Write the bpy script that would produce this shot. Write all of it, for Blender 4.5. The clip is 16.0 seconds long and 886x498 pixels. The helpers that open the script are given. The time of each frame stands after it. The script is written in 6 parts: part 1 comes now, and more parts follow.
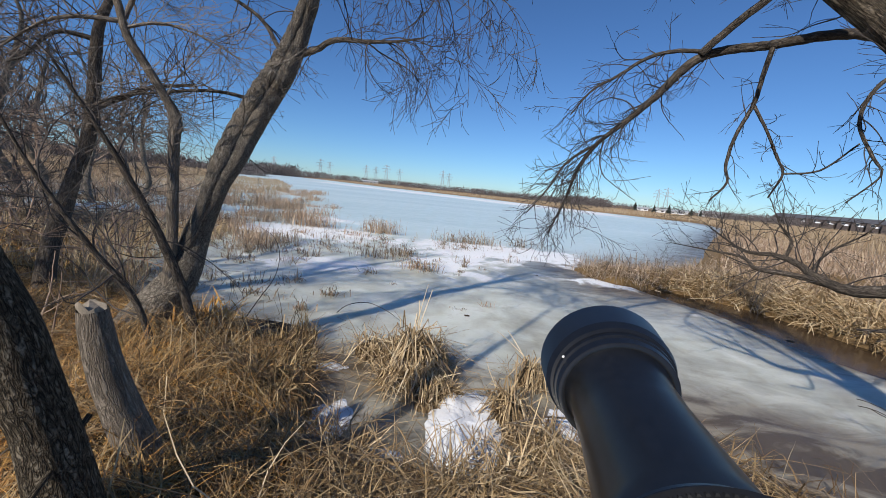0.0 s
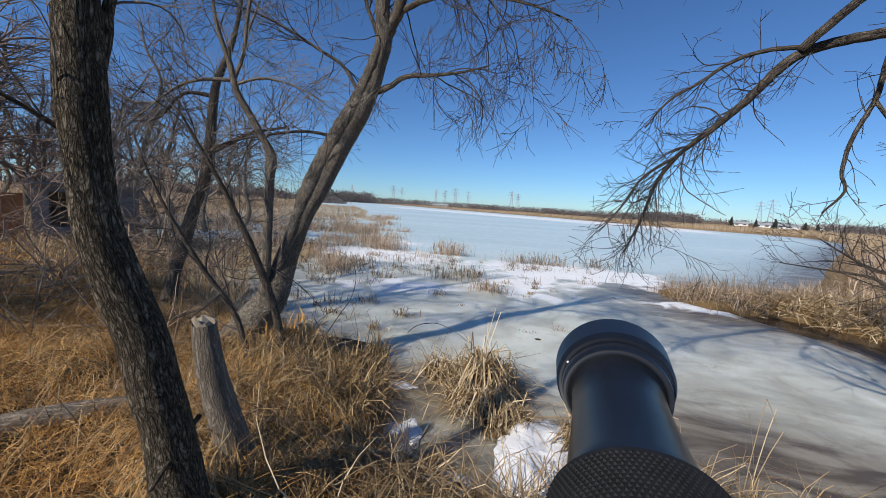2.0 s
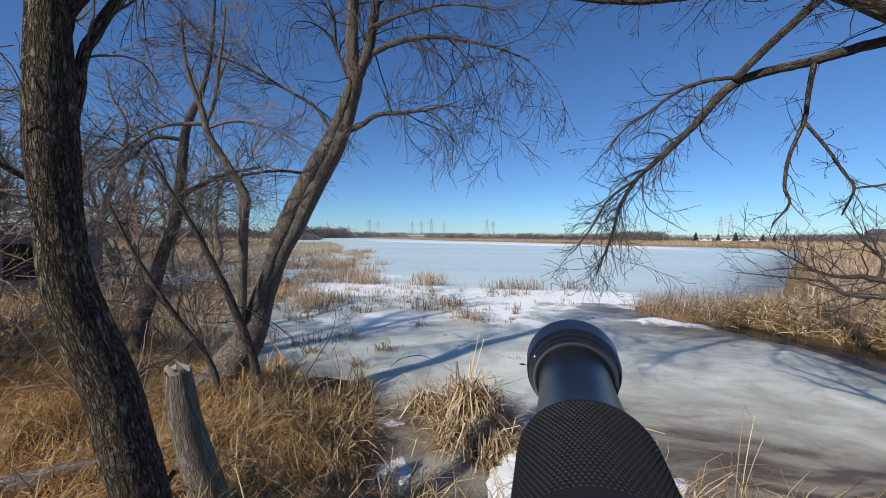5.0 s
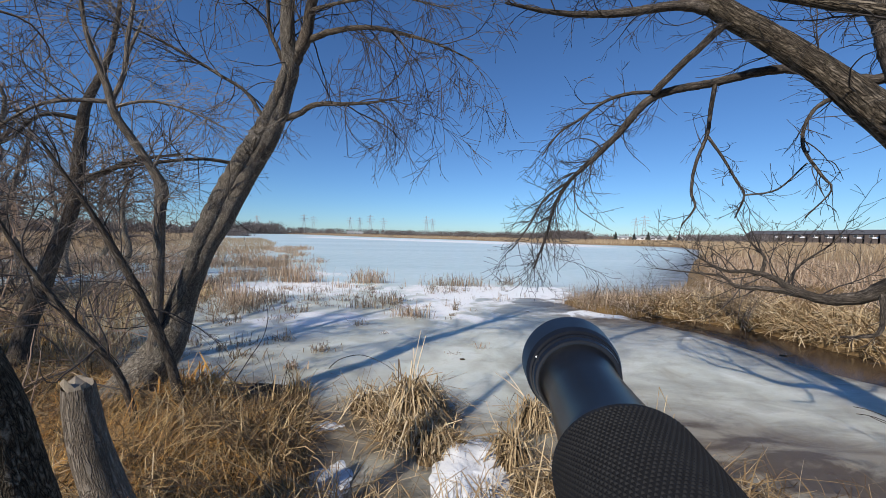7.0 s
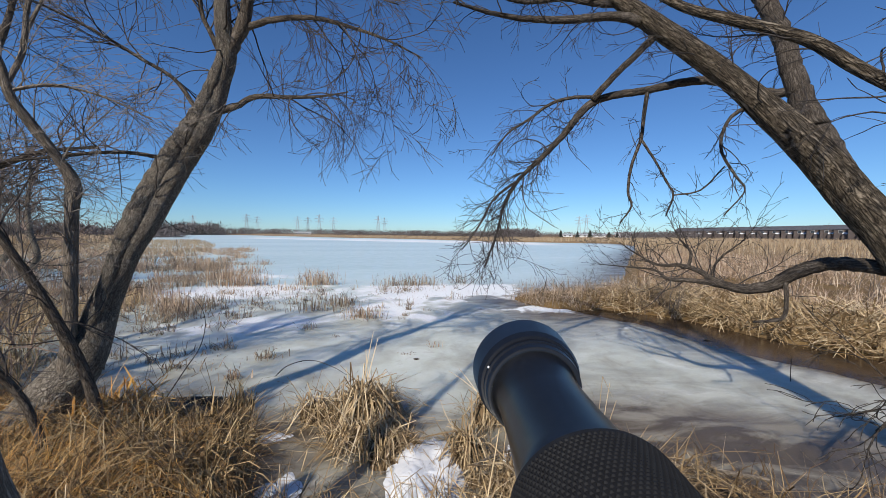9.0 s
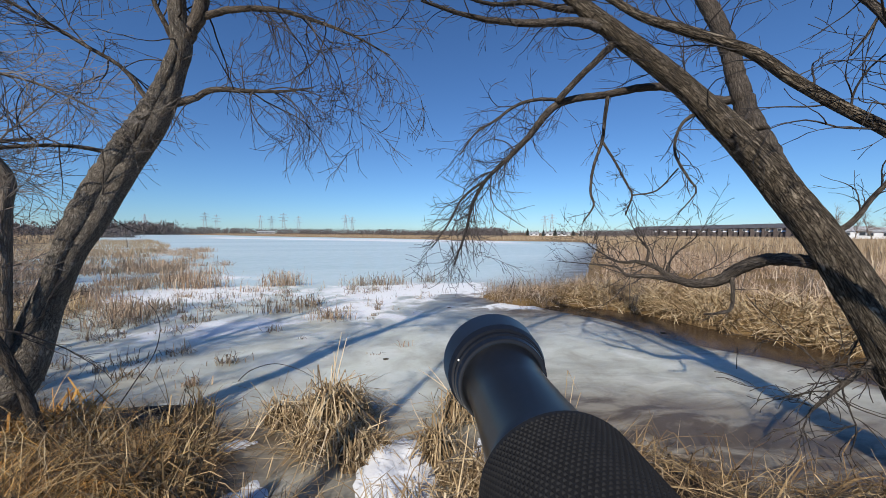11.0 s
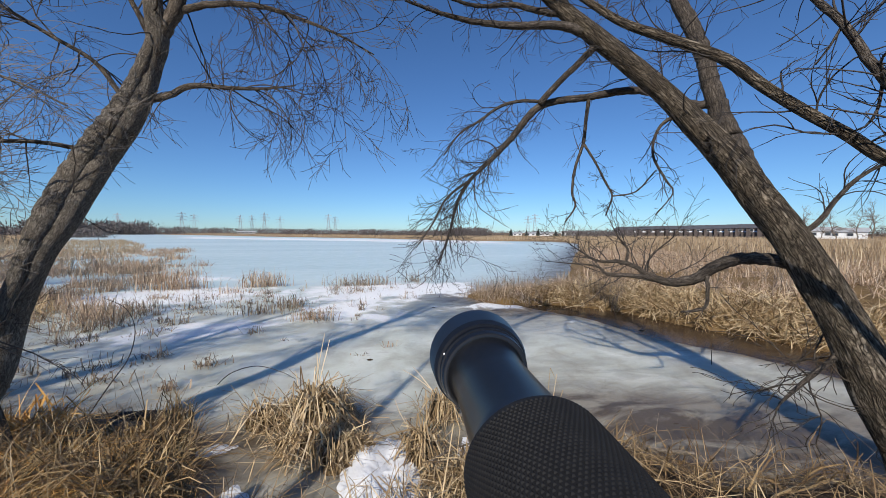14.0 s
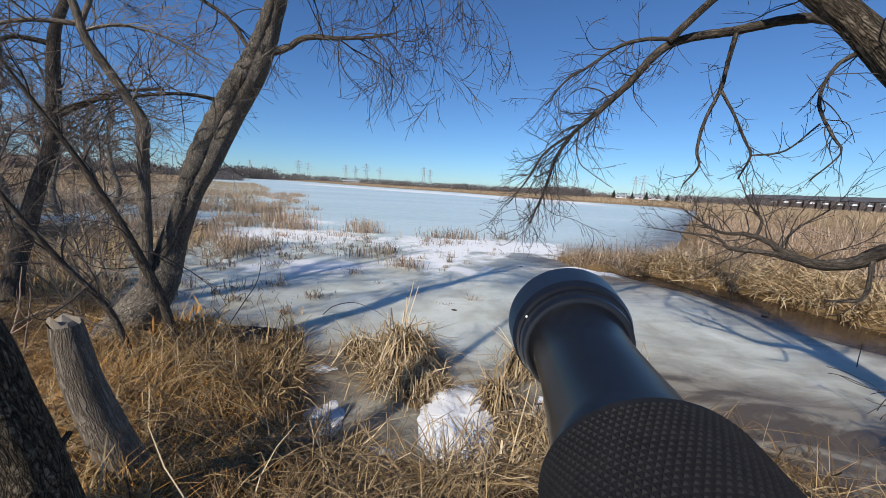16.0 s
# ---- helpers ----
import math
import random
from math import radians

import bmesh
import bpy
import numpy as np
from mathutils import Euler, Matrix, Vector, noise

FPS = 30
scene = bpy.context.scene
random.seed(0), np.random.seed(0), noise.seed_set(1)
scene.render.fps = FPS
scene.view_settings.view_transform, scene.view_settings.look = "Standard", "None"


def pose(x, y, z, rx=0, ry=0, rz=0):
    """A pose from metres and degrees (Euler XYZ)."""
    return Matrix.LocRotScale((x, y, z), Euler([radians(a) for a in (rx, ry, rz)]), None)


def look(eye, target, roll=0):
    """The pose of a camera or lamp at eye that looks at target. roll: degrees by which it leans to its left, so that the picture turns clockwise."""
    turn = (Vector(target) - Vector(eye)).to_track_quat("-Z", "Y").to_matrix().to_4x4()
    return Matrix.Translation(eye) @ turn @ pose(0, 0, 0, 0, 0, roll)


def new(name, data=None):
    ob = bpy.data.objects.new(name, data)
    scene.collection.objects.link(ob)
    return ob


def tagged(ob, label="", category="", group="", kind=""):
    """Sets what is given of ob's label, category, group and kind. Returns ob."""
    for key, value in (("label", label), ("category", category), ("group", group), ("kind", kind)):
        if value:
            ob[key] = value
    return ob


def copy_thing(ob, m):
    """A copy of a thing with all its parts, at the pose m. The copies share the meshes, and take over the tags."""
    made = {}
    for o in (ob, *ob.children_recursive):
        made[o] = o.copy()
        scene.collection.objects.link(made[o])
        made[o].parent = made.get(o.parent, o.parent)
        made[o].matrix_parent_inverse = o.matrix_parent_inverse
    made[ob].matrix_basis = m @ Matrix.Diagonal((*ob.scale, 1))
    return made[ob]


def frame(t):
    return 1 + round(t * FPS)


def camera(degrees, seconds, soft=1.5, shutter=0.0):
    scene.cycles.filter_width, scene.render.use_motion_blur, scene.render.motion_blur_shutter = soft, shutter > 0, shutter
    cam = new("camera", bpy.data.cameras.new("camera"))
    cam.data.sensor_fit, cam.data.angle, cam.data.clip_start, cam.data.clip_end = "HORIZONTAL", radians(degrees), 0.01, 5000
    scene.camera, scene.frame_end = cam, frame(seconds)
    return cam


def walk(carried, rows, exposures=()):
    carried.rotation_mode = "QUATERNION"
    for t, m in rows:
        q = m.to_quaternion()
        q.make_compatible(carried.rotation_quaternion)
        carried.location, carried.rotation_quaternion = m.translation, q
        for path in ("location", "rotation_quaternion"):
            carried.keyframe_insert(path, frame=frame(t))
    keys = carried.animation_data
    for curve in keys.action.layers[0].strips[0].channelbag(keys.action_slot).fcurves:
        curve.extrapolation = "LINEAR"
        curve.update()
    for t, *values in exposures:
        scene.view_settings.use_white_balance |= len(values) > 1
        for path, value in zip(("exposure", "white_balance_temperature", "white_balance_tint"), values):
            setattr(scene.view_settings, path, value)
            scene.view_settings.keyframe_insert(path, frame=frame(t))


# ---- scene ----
cam = camera(100.3, 16.0, 0.55)
PATH = [
    (0.0, (-0.007, 0.045, 1.901), (-0.121, 3.99, 1.262), 5.41),
    (0.5, (-0.003, 0.023, 1.903), (-0.626, 3.932, 1.303), 6.87),
    (1.0, (0.011, 0.019, 1.902), (-0.807, 3.895, 1.305), 6.91),
    (1.5, (0.012, 0.02, 1.905), (-0.83, 3.893, 1.32), 6.48),
    (2.0, (0.017, 0.013, 1.908), (-0.856, 3.896, 1.441), 3.29),
    (2.5, (0.034, -0.023, 1.913), (-0.805, 3.897, 1.779), -1.11),
    (3.0, (0.034, -0.022, 1.911), (-0.765, 3.905, 1.769), -0.46),
    (5.5, (0.012, -0.025, 1.907), (-0.528, 3.943, 1.777), 0.57),
    (6.0, (-0.002, -0.016, 1.907), (-0.268, 3.977, 1.776), 0.62),
    (6.5, (-0.007, -0.01, 1.905), (-0.152, 3.988, 1.764), 0.73),
    (7.0, (-0.01, -0.01, 1.905), (-0.016, 3.989, 1.745), 0.77),
    (7.5, (-0.013, -0.015, 1.905), (0.11, 3.981, 1.749), 0.77),
    (8.0, (-0.015, -0.013, 1.901), (0.257, 3.974, 1.74), 0.67),
    (8.5, (-0.011, -0.0, 1.901), (0.384, 3.976, 1.731), 0.56),
    (9.0, (-0.003, 0.017, 1.903), (0.501, 3.981, 1.739), 0.25),
    (9.5, (0.001, 0.02, 1.904), (0.606, 3.968, 1.731), 0.22),
    (12.0, (-0.007, 0.008, 1.901), (0.917, 3.893, 1.728), 0.08),
    (12.5, (-0.005, 0.007, 1.901), (0.951, 3.885, 1.724), 0.18),
    (13.0, (-0.001, 0.006, 1.9), (0.982, 3.876, 1.725), 0.1),
    (13.5, (-0.004, 0.006, 1.902), (0.989, 3.874, 1.727), -0.05),
    (14.0, (-0.007, 0.005, 1.902), (0.992, 3.871, 1.728), 0.11),
    (14.5, (-0.012, 0.003, 1.901), (0.99, 3.869, 1.73), 0.26),
    (15.0, (-0.015, 0.007, 1.901), (0.988, 3.872, 1.727), 0.36),
    (15.5, (-0.011, 0.01, 1.899), (0.923, 3.89, 1.685), 0.48),
    (16.0, (0.002, 0.038, 1.892), (0.057, 3.978, 1.225), 2.9),
]
walk(cam, [(t, look(eye, target, roll)) for t, eye, target, roll in PATH])

# ---- light ----
SHADE = Vector((0.53, 0.848, 0.0)).normalized()   # way in which shadows fall
ELEV = radians(37)
world = bpy.data.worlds.new("sky")
scene.world = world
world.use_nodes = True
wn = world.node_tree.nodes
sky = wn.new("ShaderNodeTexSky")
sky.sky_type = "NISHITA"
sky.sun_disc = False
sky.sun_elevation = ELEV
sky.sun_rotation = math.atan2(-SHADE.x, -SHADE.y)
sky.air_density, sky.dust_density, sky.ozone_density, sky.altitude = 0.95, 0.08, 4.0, 200
clear = wn.new("ShaderNodeMix")
clear.data_type, clear.blend_type = "RGBA", "MULTIPLY"
clear.inputs[0].default_value, clear.inputs[7].default_value = 1.0, (0.545, 0.778, 1.03, 1)
world.node_tree.links.new(sky.outputs[0], clear.inputs[6])
world.node_tree.links.new(clear.outputs[2], wn["Background"].inputs[0])
wn["Background"].inputs[1].default_value = 0.108
sun = new("sun", bpy.data.lights.new("sun", "SUN"))
sun.data.energy, sun.data.angle, sun.data.color = 4.7, radians(0.9), (1.0, 0.93, 0.83)
ray_way = SHADE * math.cos(ELEV) - Vector((0, 0, math.sin(ELEV)))
sun.matrix_world = look(Vector((0, 0, 30)), Vector((0, 0, 30)) + ray_way)
scene.view_settings.exposure = 0.0


# ---- materials ----
class Net:
    """Short way to wire a node material."""

    def __init__(self, name):
        self.mat = bpy.data.materials.new(name)
        self.mat.use_nodes = True
        self.tree = self.mat.node_tree
        self.bsdf = self.tree.nodes["Principled BSDF"]
        self.pos = None

    def node(self, kind, **sets):
        n = self.tree.nodes.new(kind)
        for k, v in sets.items():
            if k in n.inputs:
                n.inputs[k].default_value = v
        return n

    def link(self, a, b):
        self.tree.links.new(a, b)

    def place(self, scale=(1, 1, 1), uv=False):
        if uv:
            src = self.node("ShaderNodeUVMap").outputs[0]
        else:
            src = self.node("ShaderNodeNewGeometry").outputs["Position"]
        m = self.node("ShaderNodeMapping")
        m.inputs["Scale"].default_value = scale
        self.link(src, m.inputs[0])
        return m.outputs[0]

    def noise(self, vec, scale, detail=4.0, rough=0.6, distort=0.0):
        n = self.node("ShaderNodeTexNoise", Scale=scale, Detail=detail, Roughness=rough, Distortion=distort)
        self.link(vec, n.inputs["Vector"])
        return n.outputs["Fac"]

    def ramp(self, fac, stops):
        r = self.node("ShaderNodeValToRGB")
        e = r.color_ramp.elements
        while len(e) < len(stops):
            e.new(0.5)
        for el, (p, c) in zip(e, stops):
            el.position, el.color = p, (*c, 1) if len(c) == 3 else c
        self.link(fac, r.inputs[0])
        return r.outputs[0]

    def grey(self, fac, lo, hi, a=0.0, b=1.0):
        n = self.node("ShaderNodeMapRange")
        n.inputs[1].default_value, n.inputs[2].default_value = lo, hi
        n.inputs[3].default_value, n.inputs[4].default_value = a, b
        self.link(fac, n.inputs[0])
        return n.outputs[0]

    def mix(self, fac, a, b, how="MIX"):
        n = self.node("ShaderNodeMix")
        n.data_type, n.blend_type = "RGBA", how
        for s, v in ((n.inputs[0], fac), (n.inputs[6], a), (n.inputs[7], b)):
            if isinstance(v, (int, float)):
                s.default_value = v if s == n.inputs[0] else (v, v, v, 1)
            elif isinstance(v, tuple):
                s.default_value = (*v, 1)
            else:
                self.link(v, s)
        return n.outputs[2]

    def calc(self, op, a, b=0.0):
        n = self.node("ShaderNodeMath")
        n.operation = op
        for s, v in ((n.inputs[0], a), (n.inputs[1], b)):
            if isinstance(v, (int, float)):
                s.default_value = v
            else:
                self.link(v, s)
        return n.outputs[0]

    def bump(self, height, strength, distance=0.01):
        b = self.node("ShaderNodeBump")
        b.inputs["Strength"].default_value = strength
        b.inputs["Distance"].default_value = distance
        self.link(height, b.inputs["Height"])
        self.link(b.outputs[0], self.bsdf.inputs["Normal"])

    def done(self, colour, rough=0.8, spec=0.3, metal=0.0):
        for s, v in (("Base Color", colour), ("Roughness", rough), ("Specular IOR Level", spec), ("Metallic", metal)):
            s = self.bsdf.inputs[s]
            if isinstance(v, tuple):
                s.default_value = (*v, 1)
            elif isinstance(v, (int, float)):
                s.default_value = v
            else:
                self.link(v, s)
        return self.mat


def bark_material(name, dark, mid, light, fine=1.0, moss=0.0, deep=0.018, run=4.0):
    n = Net(name)
    warp = n.noise(n.place((6 * fine, 6 * fine, 1), uv=True), 1.0, 3)
    ridges = n.noise(n.place((30 * fine, run * fine, 1), uv=True), 1.0, 3, 0.55, 0.5)
    plates = n.noise(n.place((15 * fine, 7 * fine, 1), uv=True), 1.0, 3, 0.6, 0.8)
    small = n.noise(n.place((160 * fine, 50 * fine, 1), uv=True), 1.0, 4, 0.7)
    big = n.noise(n.place(), 2.6, 3)
    cleft = n.calc("ABSOLUTE", n.calc("SUBTRACT", ridges, 0.5))
    cross = n.calc("ABSOLUTE", n.calc("SUBTRACT", plates, 0.5))
    furrow = n.calc("MINIMUM", cleft, n.calc("ADD", cross, 0.03))
    c = n.ramp(furrow, [(0.0, dark), (0.05, mid), (0.15, light)])
    c = n.mix(0.75, c, n.ramp(small, [(0.28, (0.4, 0.4, 0.4)), (0.72, (1.35, 1.3, 1.25))]), "MULTIPLY")
    c = n.mix(n.grey(big, 0.45, 0.65, 0, 0.25), c, n.mix(0.6, c, dark))
    if moss:
        m = n.noise(n.place(), 9.0, 5, 0.7)
        c = n.mix(n.grey(m, 0.58, 0.72, 0, moss), c, (0.15, 0.13, 0.03))
    h = n.calc("ADD", n.grey(furrow, 0.0, 0.09), n.calc("MULTIPLY", small, 0.25))
    h = n.calc("ADD", h, n.calc("MULTIPLY", warp, 0.4))
    n.bump(h, 0.9, deep)
    return n.done(c, 0.92, 0.12)


def blade_material(name, stops, blotch, shine=0.35):
    n = Net(name)
    g = n.node("ShaderNodeNewGeometry")
    c = n.ramp(g.outputs["Random Per Island"], stops)
    big = n.noise(n.place(), 1.3, 3)
    c = n.mix(n.grey(big, 0.4, 0.68, 0.0, 0.6), c, n.mix(0.6, c, blotch))
    fine = n.noise(n.place((60, 60, 14)), 1.0, 3)
    c = n.mix(0.35, c, n.ramp(fine, [(0.3, (0.55, 0.52, 0.5)), (0.7, (1.15, 1.12, 1.1))]), "MULTIPLY")
    return n.done(c, 0.62, shine)


def plain_material(name, a, b, scale=6.0, rough=0.7, spec=0.3, bump=0.0, metal=0.0):
    n = Net(name)
    f = n.noise(n.place(), scale, 5, 0.65)
    f2 = n.noise(n.place(), scale * 9, 3, 0.6)
    c = n.ramp(f, [(0.3, a), (0.7, b)])
    c = n.mix(0.3, c, n.ramp(f2, [(0.3, (0.7, 0.7, 0.7)), (0.7, (1.1, 1.1, 1.1))]), "MULTIPLY")
    if bump:
        n.bump(f2, bump, 0.01)
    return n.done(c, rough, spec, metal)


BARK_OLD = bark_material("furrowed_willow_bark", (0.028, 0.023, 0.018), (0.155, 0.127, 0.095), (0.33, 0.28, 0.215), 1.3, 0.1, 0.034)
BARK_GREY = bark_material("grey_willow_bark", (0.085, 0.073, 0.06), (0.25, 0.22, 0.182), (0.40, 0.36, 0.30), 2.2, 0.05, 0.012, 9.0)
BARK_OLIVE = bark_material("olive_grey_bark", (0.028, 0.022, 0.016), (0.125, 0.103, 0.074), (0.30, 0.255, 0.19), 3.0, 0.08, 0.014)
BARK_LIMB = bark_material("limb_bark", (0.06, 0.048, 0.038), (0.15, 0.125, 0.1), (0.23, 0.195, 0.16), 2.2, 0.1, 0.008)
BARK_DARK = bark_material("dark_limb_bark", (0.05, 0.042, 0.036), (0.12, 0.102, 0.086), (0.205, 0.178, 0.15), 2.2, 0.1, 0.008)
BARK_DEAD = bark_material("bare_dead_wood", (0.15, 0.125, 0.1), (0.25, 0.212, 0.172), (0.36, 0.315, 0.262), 1.8, 0.0, 0.008)
TWIG = plain_material("twig_bark", (0.038, 0.033, 0.031), (0.09, 0.078, 0.072), 5.0, 0.75, 0.2)
TWIG_PALE = plain_material("pale_twig_bark", (0.10, 0.078, 0.062), (0.22, 0.18, 0.148), 5.0, 0.75, 0.2)
TWIG_GREY = plain_material("silver_twig_bark", (0.10, 0.085, 0.072), (0.23, 0.20, 0.17), 5.0, 0.7, 0.25)
TWIG_MID = plain_material("brown_grey_twig_bark", (0.045, 0.037, 0.032), (0.105, 0.088, 0.076), 5.0, 0.75, 0.2)
BRUSH = plain_material("brown_brush_bark", (0.20, 0.135, 0.095), (0.40, 0.29, 0.215), 5.0, 0.8, 0.15)
WOODS = plain_material("grey_woods_bark", (0.15, 0.112, 0.092), (0.28, 0.215, 0.178), 3.0, 0.8, 0.15)
CUT_WOOD = plain_material("cut_wood", (0.26, 0.215, 0.165), (0.40, 0.34, 0.27), 40.0, 0.85, 0.2, 0.5)

GOLD = blade_material("golden_dry_grass", [(0.0, (0.23, 0.10, 0.022)), (0.3, (0.52, 0.26, 0.06)), (0.7, (0.70, 0.40, 0.115)), (1.0, (0.80, 0.56, 0.25))], (0.32, 0.135, 0.03))
STRAW = blade_material("pale_straw", [(0.0, (0.22, 0.145, 0.07)), (0.35, (0.45, 0.32, 0.165)), (0.7, (0.60, 0.455, 0.265)), (1.0, (0.74, 0.62, 0.42))], (0.33, 0.22, 0.105))
BANK_STRAW = blade_material("brown_bank_straw", [(0.0, (0.10, 0.06, 0.027)), (0.4, (0.24, 0.155, 0.07)), (0.75, (0.40, 0.28, 0.135)), (1.0, (0.58, 0.44, 0.25))], (0.12, 0.07, 0.03))
TUSSOCK_STRAW = blade_material("weathered_tussock_straw", [(0.0, (0.15, 0.098, 0.048)), (0.35, (0.36, 0.255, 0.135)), (0.7, (0.54, 0.41, 0.235)), (1.0, (0.74, 0.60, 0.40))], (0.22, 0.145, 0.07))
REED = blade_material("dry_cattail", [(0.0, (0.20, 0.135, 0.09)), (0.4, (0.42, 0.30, 0.20)), (0.75, (0.57, 0.435, 0.31)), (1.0, (0.74, 0.62, 0.48))], (0.34, 0.23, 0.15))
GREY_REED = blade_material("weathered_reed", [(0.0, (0.12, 0.088, 0.062)), (0.5, (0.29, 0.225, 0.158)), (1.0, (0.46, 0.37, 0.26))], (0.18, 0.13, 0.09))
# Paler and more even than REED, with distance haze taken into the tan.
FAR_REED = blade_material("hazed_far_reed", [(0.0, (0.30, 0.22, 0.135)), (0.5, (0.42, 0.32, 0.205)), (1.0, (0.52, 0.42, 0.28))], (0.34, 0.25, 0.155))
LITTER = blade_material("brown_litter", [(0.0, (0.045, 0.03, 0.018)), (0.5, (0.12, 0.08, 0.045)), (1.0, (0.24, 0.17, 0.10))], (0.07, 0.045, 0.025))
# Close, greyed tones: the haze of the far shore is mixed in.
FAR_WOOD = blade_material("far_hazed_woods", [(0.0, (0.145, 0.13, 0.13)), (0.5, (0.168, 0.15, 0.147)), (1.0, (0.195, 0.172, 0.165))], (0.155, 0.138, 0.137), 0.0)


def ground_material():
    n = Net("thawing_bank_soil")
    p = n.place()
    a, b, c2 = n.noise(p, 0.9, 5), n.noise(p, 7.0, 6, 0.7), n.noise(p, 45.0, 4)
    near = n.ramp(b, [(0.3, (0.055, 0.038, 0.022)), (0.5, (0.13, 0.085, 0.042)), (0.72, (0.27, 0.185, 0.09))])
    near = n.mix(n.grey(a, 0.4, 0.65), near, (0.23, 0.145, 0.06))
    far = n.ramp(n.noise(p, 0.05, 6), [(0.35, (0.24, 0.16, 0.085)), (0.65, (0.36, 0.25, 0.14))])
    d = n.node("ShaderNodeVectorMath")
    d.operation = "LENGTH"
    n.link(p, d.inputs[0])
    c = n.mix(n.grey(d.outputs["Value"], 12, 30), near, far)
    n.bump(n.calc("ADD", b, n.calc("MULTIPLY", c2, 0.4)), 0.8, 0.04)
    return n.done(c, 0.95, 0.1)


def ice_material():
    n = Net("thawing_lake_ice")
    p = n.place()
    sep = n.node("ShaderNodeSeparateXYZ")
    n.link(p, sep.inputs[0])
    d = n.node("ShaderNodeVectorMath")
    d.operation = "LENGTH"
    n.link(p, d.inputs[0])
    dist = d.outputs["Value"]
    wide = n.noise(p, 0.35, 5, 0.55, 0.4)
    mid = n.noise(p, 1.4, 6, 0.6, 0.6)
    fine = n.noise(p, 18.0, 5, 0.7)
    streak = n.noise(n.place((0.9, 2.4, 1)), 1.1, 6, 0.62, 1.2)
    near = n.ramp(mid, [(0.28, (0.36, 0.335, 0.25)), (0.42, (0.50, 0.495, 0.405)), (0.54, (0.60, 0.615, 0.53)), (0.72, (0.72, 0.735, 0.68))])
    near = n.mix(n.grey(wide, 0.48, 0.66, 0, 0.6), near, (0.68, 0.70, 0.655))
    near = n.mix(n.grey(n.noise(p, 4.5, 5, 0.65, 0.5), 0.57, 0.72, 0, 0.45), near, (0.37, 0.33, 0.26))
    # Ice colour shifts from beige-grey to pale blue-green with distance from the origin.
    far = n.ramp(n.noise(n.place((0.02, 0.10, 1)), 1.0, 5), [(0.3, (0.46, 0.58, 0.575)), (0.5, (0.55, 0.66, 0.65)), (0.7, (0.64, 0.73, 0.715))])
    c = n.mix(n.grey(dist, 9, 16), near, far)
    at = n.node("ShaderNodeAttribute")
    at.attribute_name = "silt"
    silt = n.calc("MULTIPLY", at.outputs["Fac"], n.grey(streak, 0.36, 0.68))
    c = n.mix(n.grey(at.outputs["Fac"], 0.05, 0.8, 0, 0.78), c, (0.20, 0.155, 0.10))
    c = n.mix(n.grey(silt, 0.05, 0.65, 0, 0.9), c, (0.085, 0.06, 0.036))
    sn = n.node("ShaderNodeAttribute")
    sn.attribute_name = "snow"
    snow = n.grey(n.calc("ADD", sn.outputs["Fac"], n.calc("MULTIPLY", n.calc("SUBTRACT", mid, 0.5), 1.6)), 0.42, 0.62)
    c = n.mix(snow, c, n.ramp(fine, [(0.3, (0.74, 0.755, 0.765)), (0.7, (0.84, 0.845, 0.84))]))
    c = n.mix(0.25, c, n.ramp(fine, [(0.3, (0.78, 0.78, 0.78)), (0.7, (1.06, 1.06, 1.06))]), "MULTIPLY")
    rough = n.mix(snow, n.grey(mid, 0.35, 0.7, 0.28, 0.5), 0.85)
    n.bump(n.calc("ADD", n.calc("MULTIPLY", fine, 0.25), mid), 0.25, 0.03)
    n.bsdf.inputs["Subsurface Weight"].default_value = 0.75
    n.bsdf.inputs["Subsurface Radius"].default_value = (0.9, 1.0, 1.0)
    n.bsdf.inputs["Subsurface Scale"].default_value = 0.3
    return n.done(c, rough, 0.3)


def water_material():
    n = Net("brown_creek_water")
    p = n.place()
    a = n.noise(p, 1.2, 4)
    c = n.ramp(a, [(0.35, (0.035, 0.023, 0.013)), (0.65, (0.085, 0.055, 0.03))])
    n.bump(n.noise(n.place((6, 3, 1)), 1.0, 3), 0.06, 0.02)
    return n.done(c, 0.2, 0.35)


def snow_material():
    n = Net("old_snow")
    p = n.place()
    a, b = n.noise(p, 5.0, 5), n.noise(p, 60.0, 4)
    c = n.ramp(a, [(0.3, (0.70, 0.715, 0.74)), (0.7, (0.86, 0.865, 0.87))])
    dirt = n.noise(p, 23.0, 5, 0.75)
    c = n.mix(n.grey(dirt, 0.66, 0.78, 0, 0.6), c, (0.22, 0.16, 0.10))
    n.bump(n.calc("ADD", a, n.calc("MULTIPLY", b, 0.3)), 0.5, 0.02)
    return n.done(c, 0.8, 0.3)


GROUND, ICE, WATER, SNOW = ground_material(), ice_material(), water_material(), snow_material()


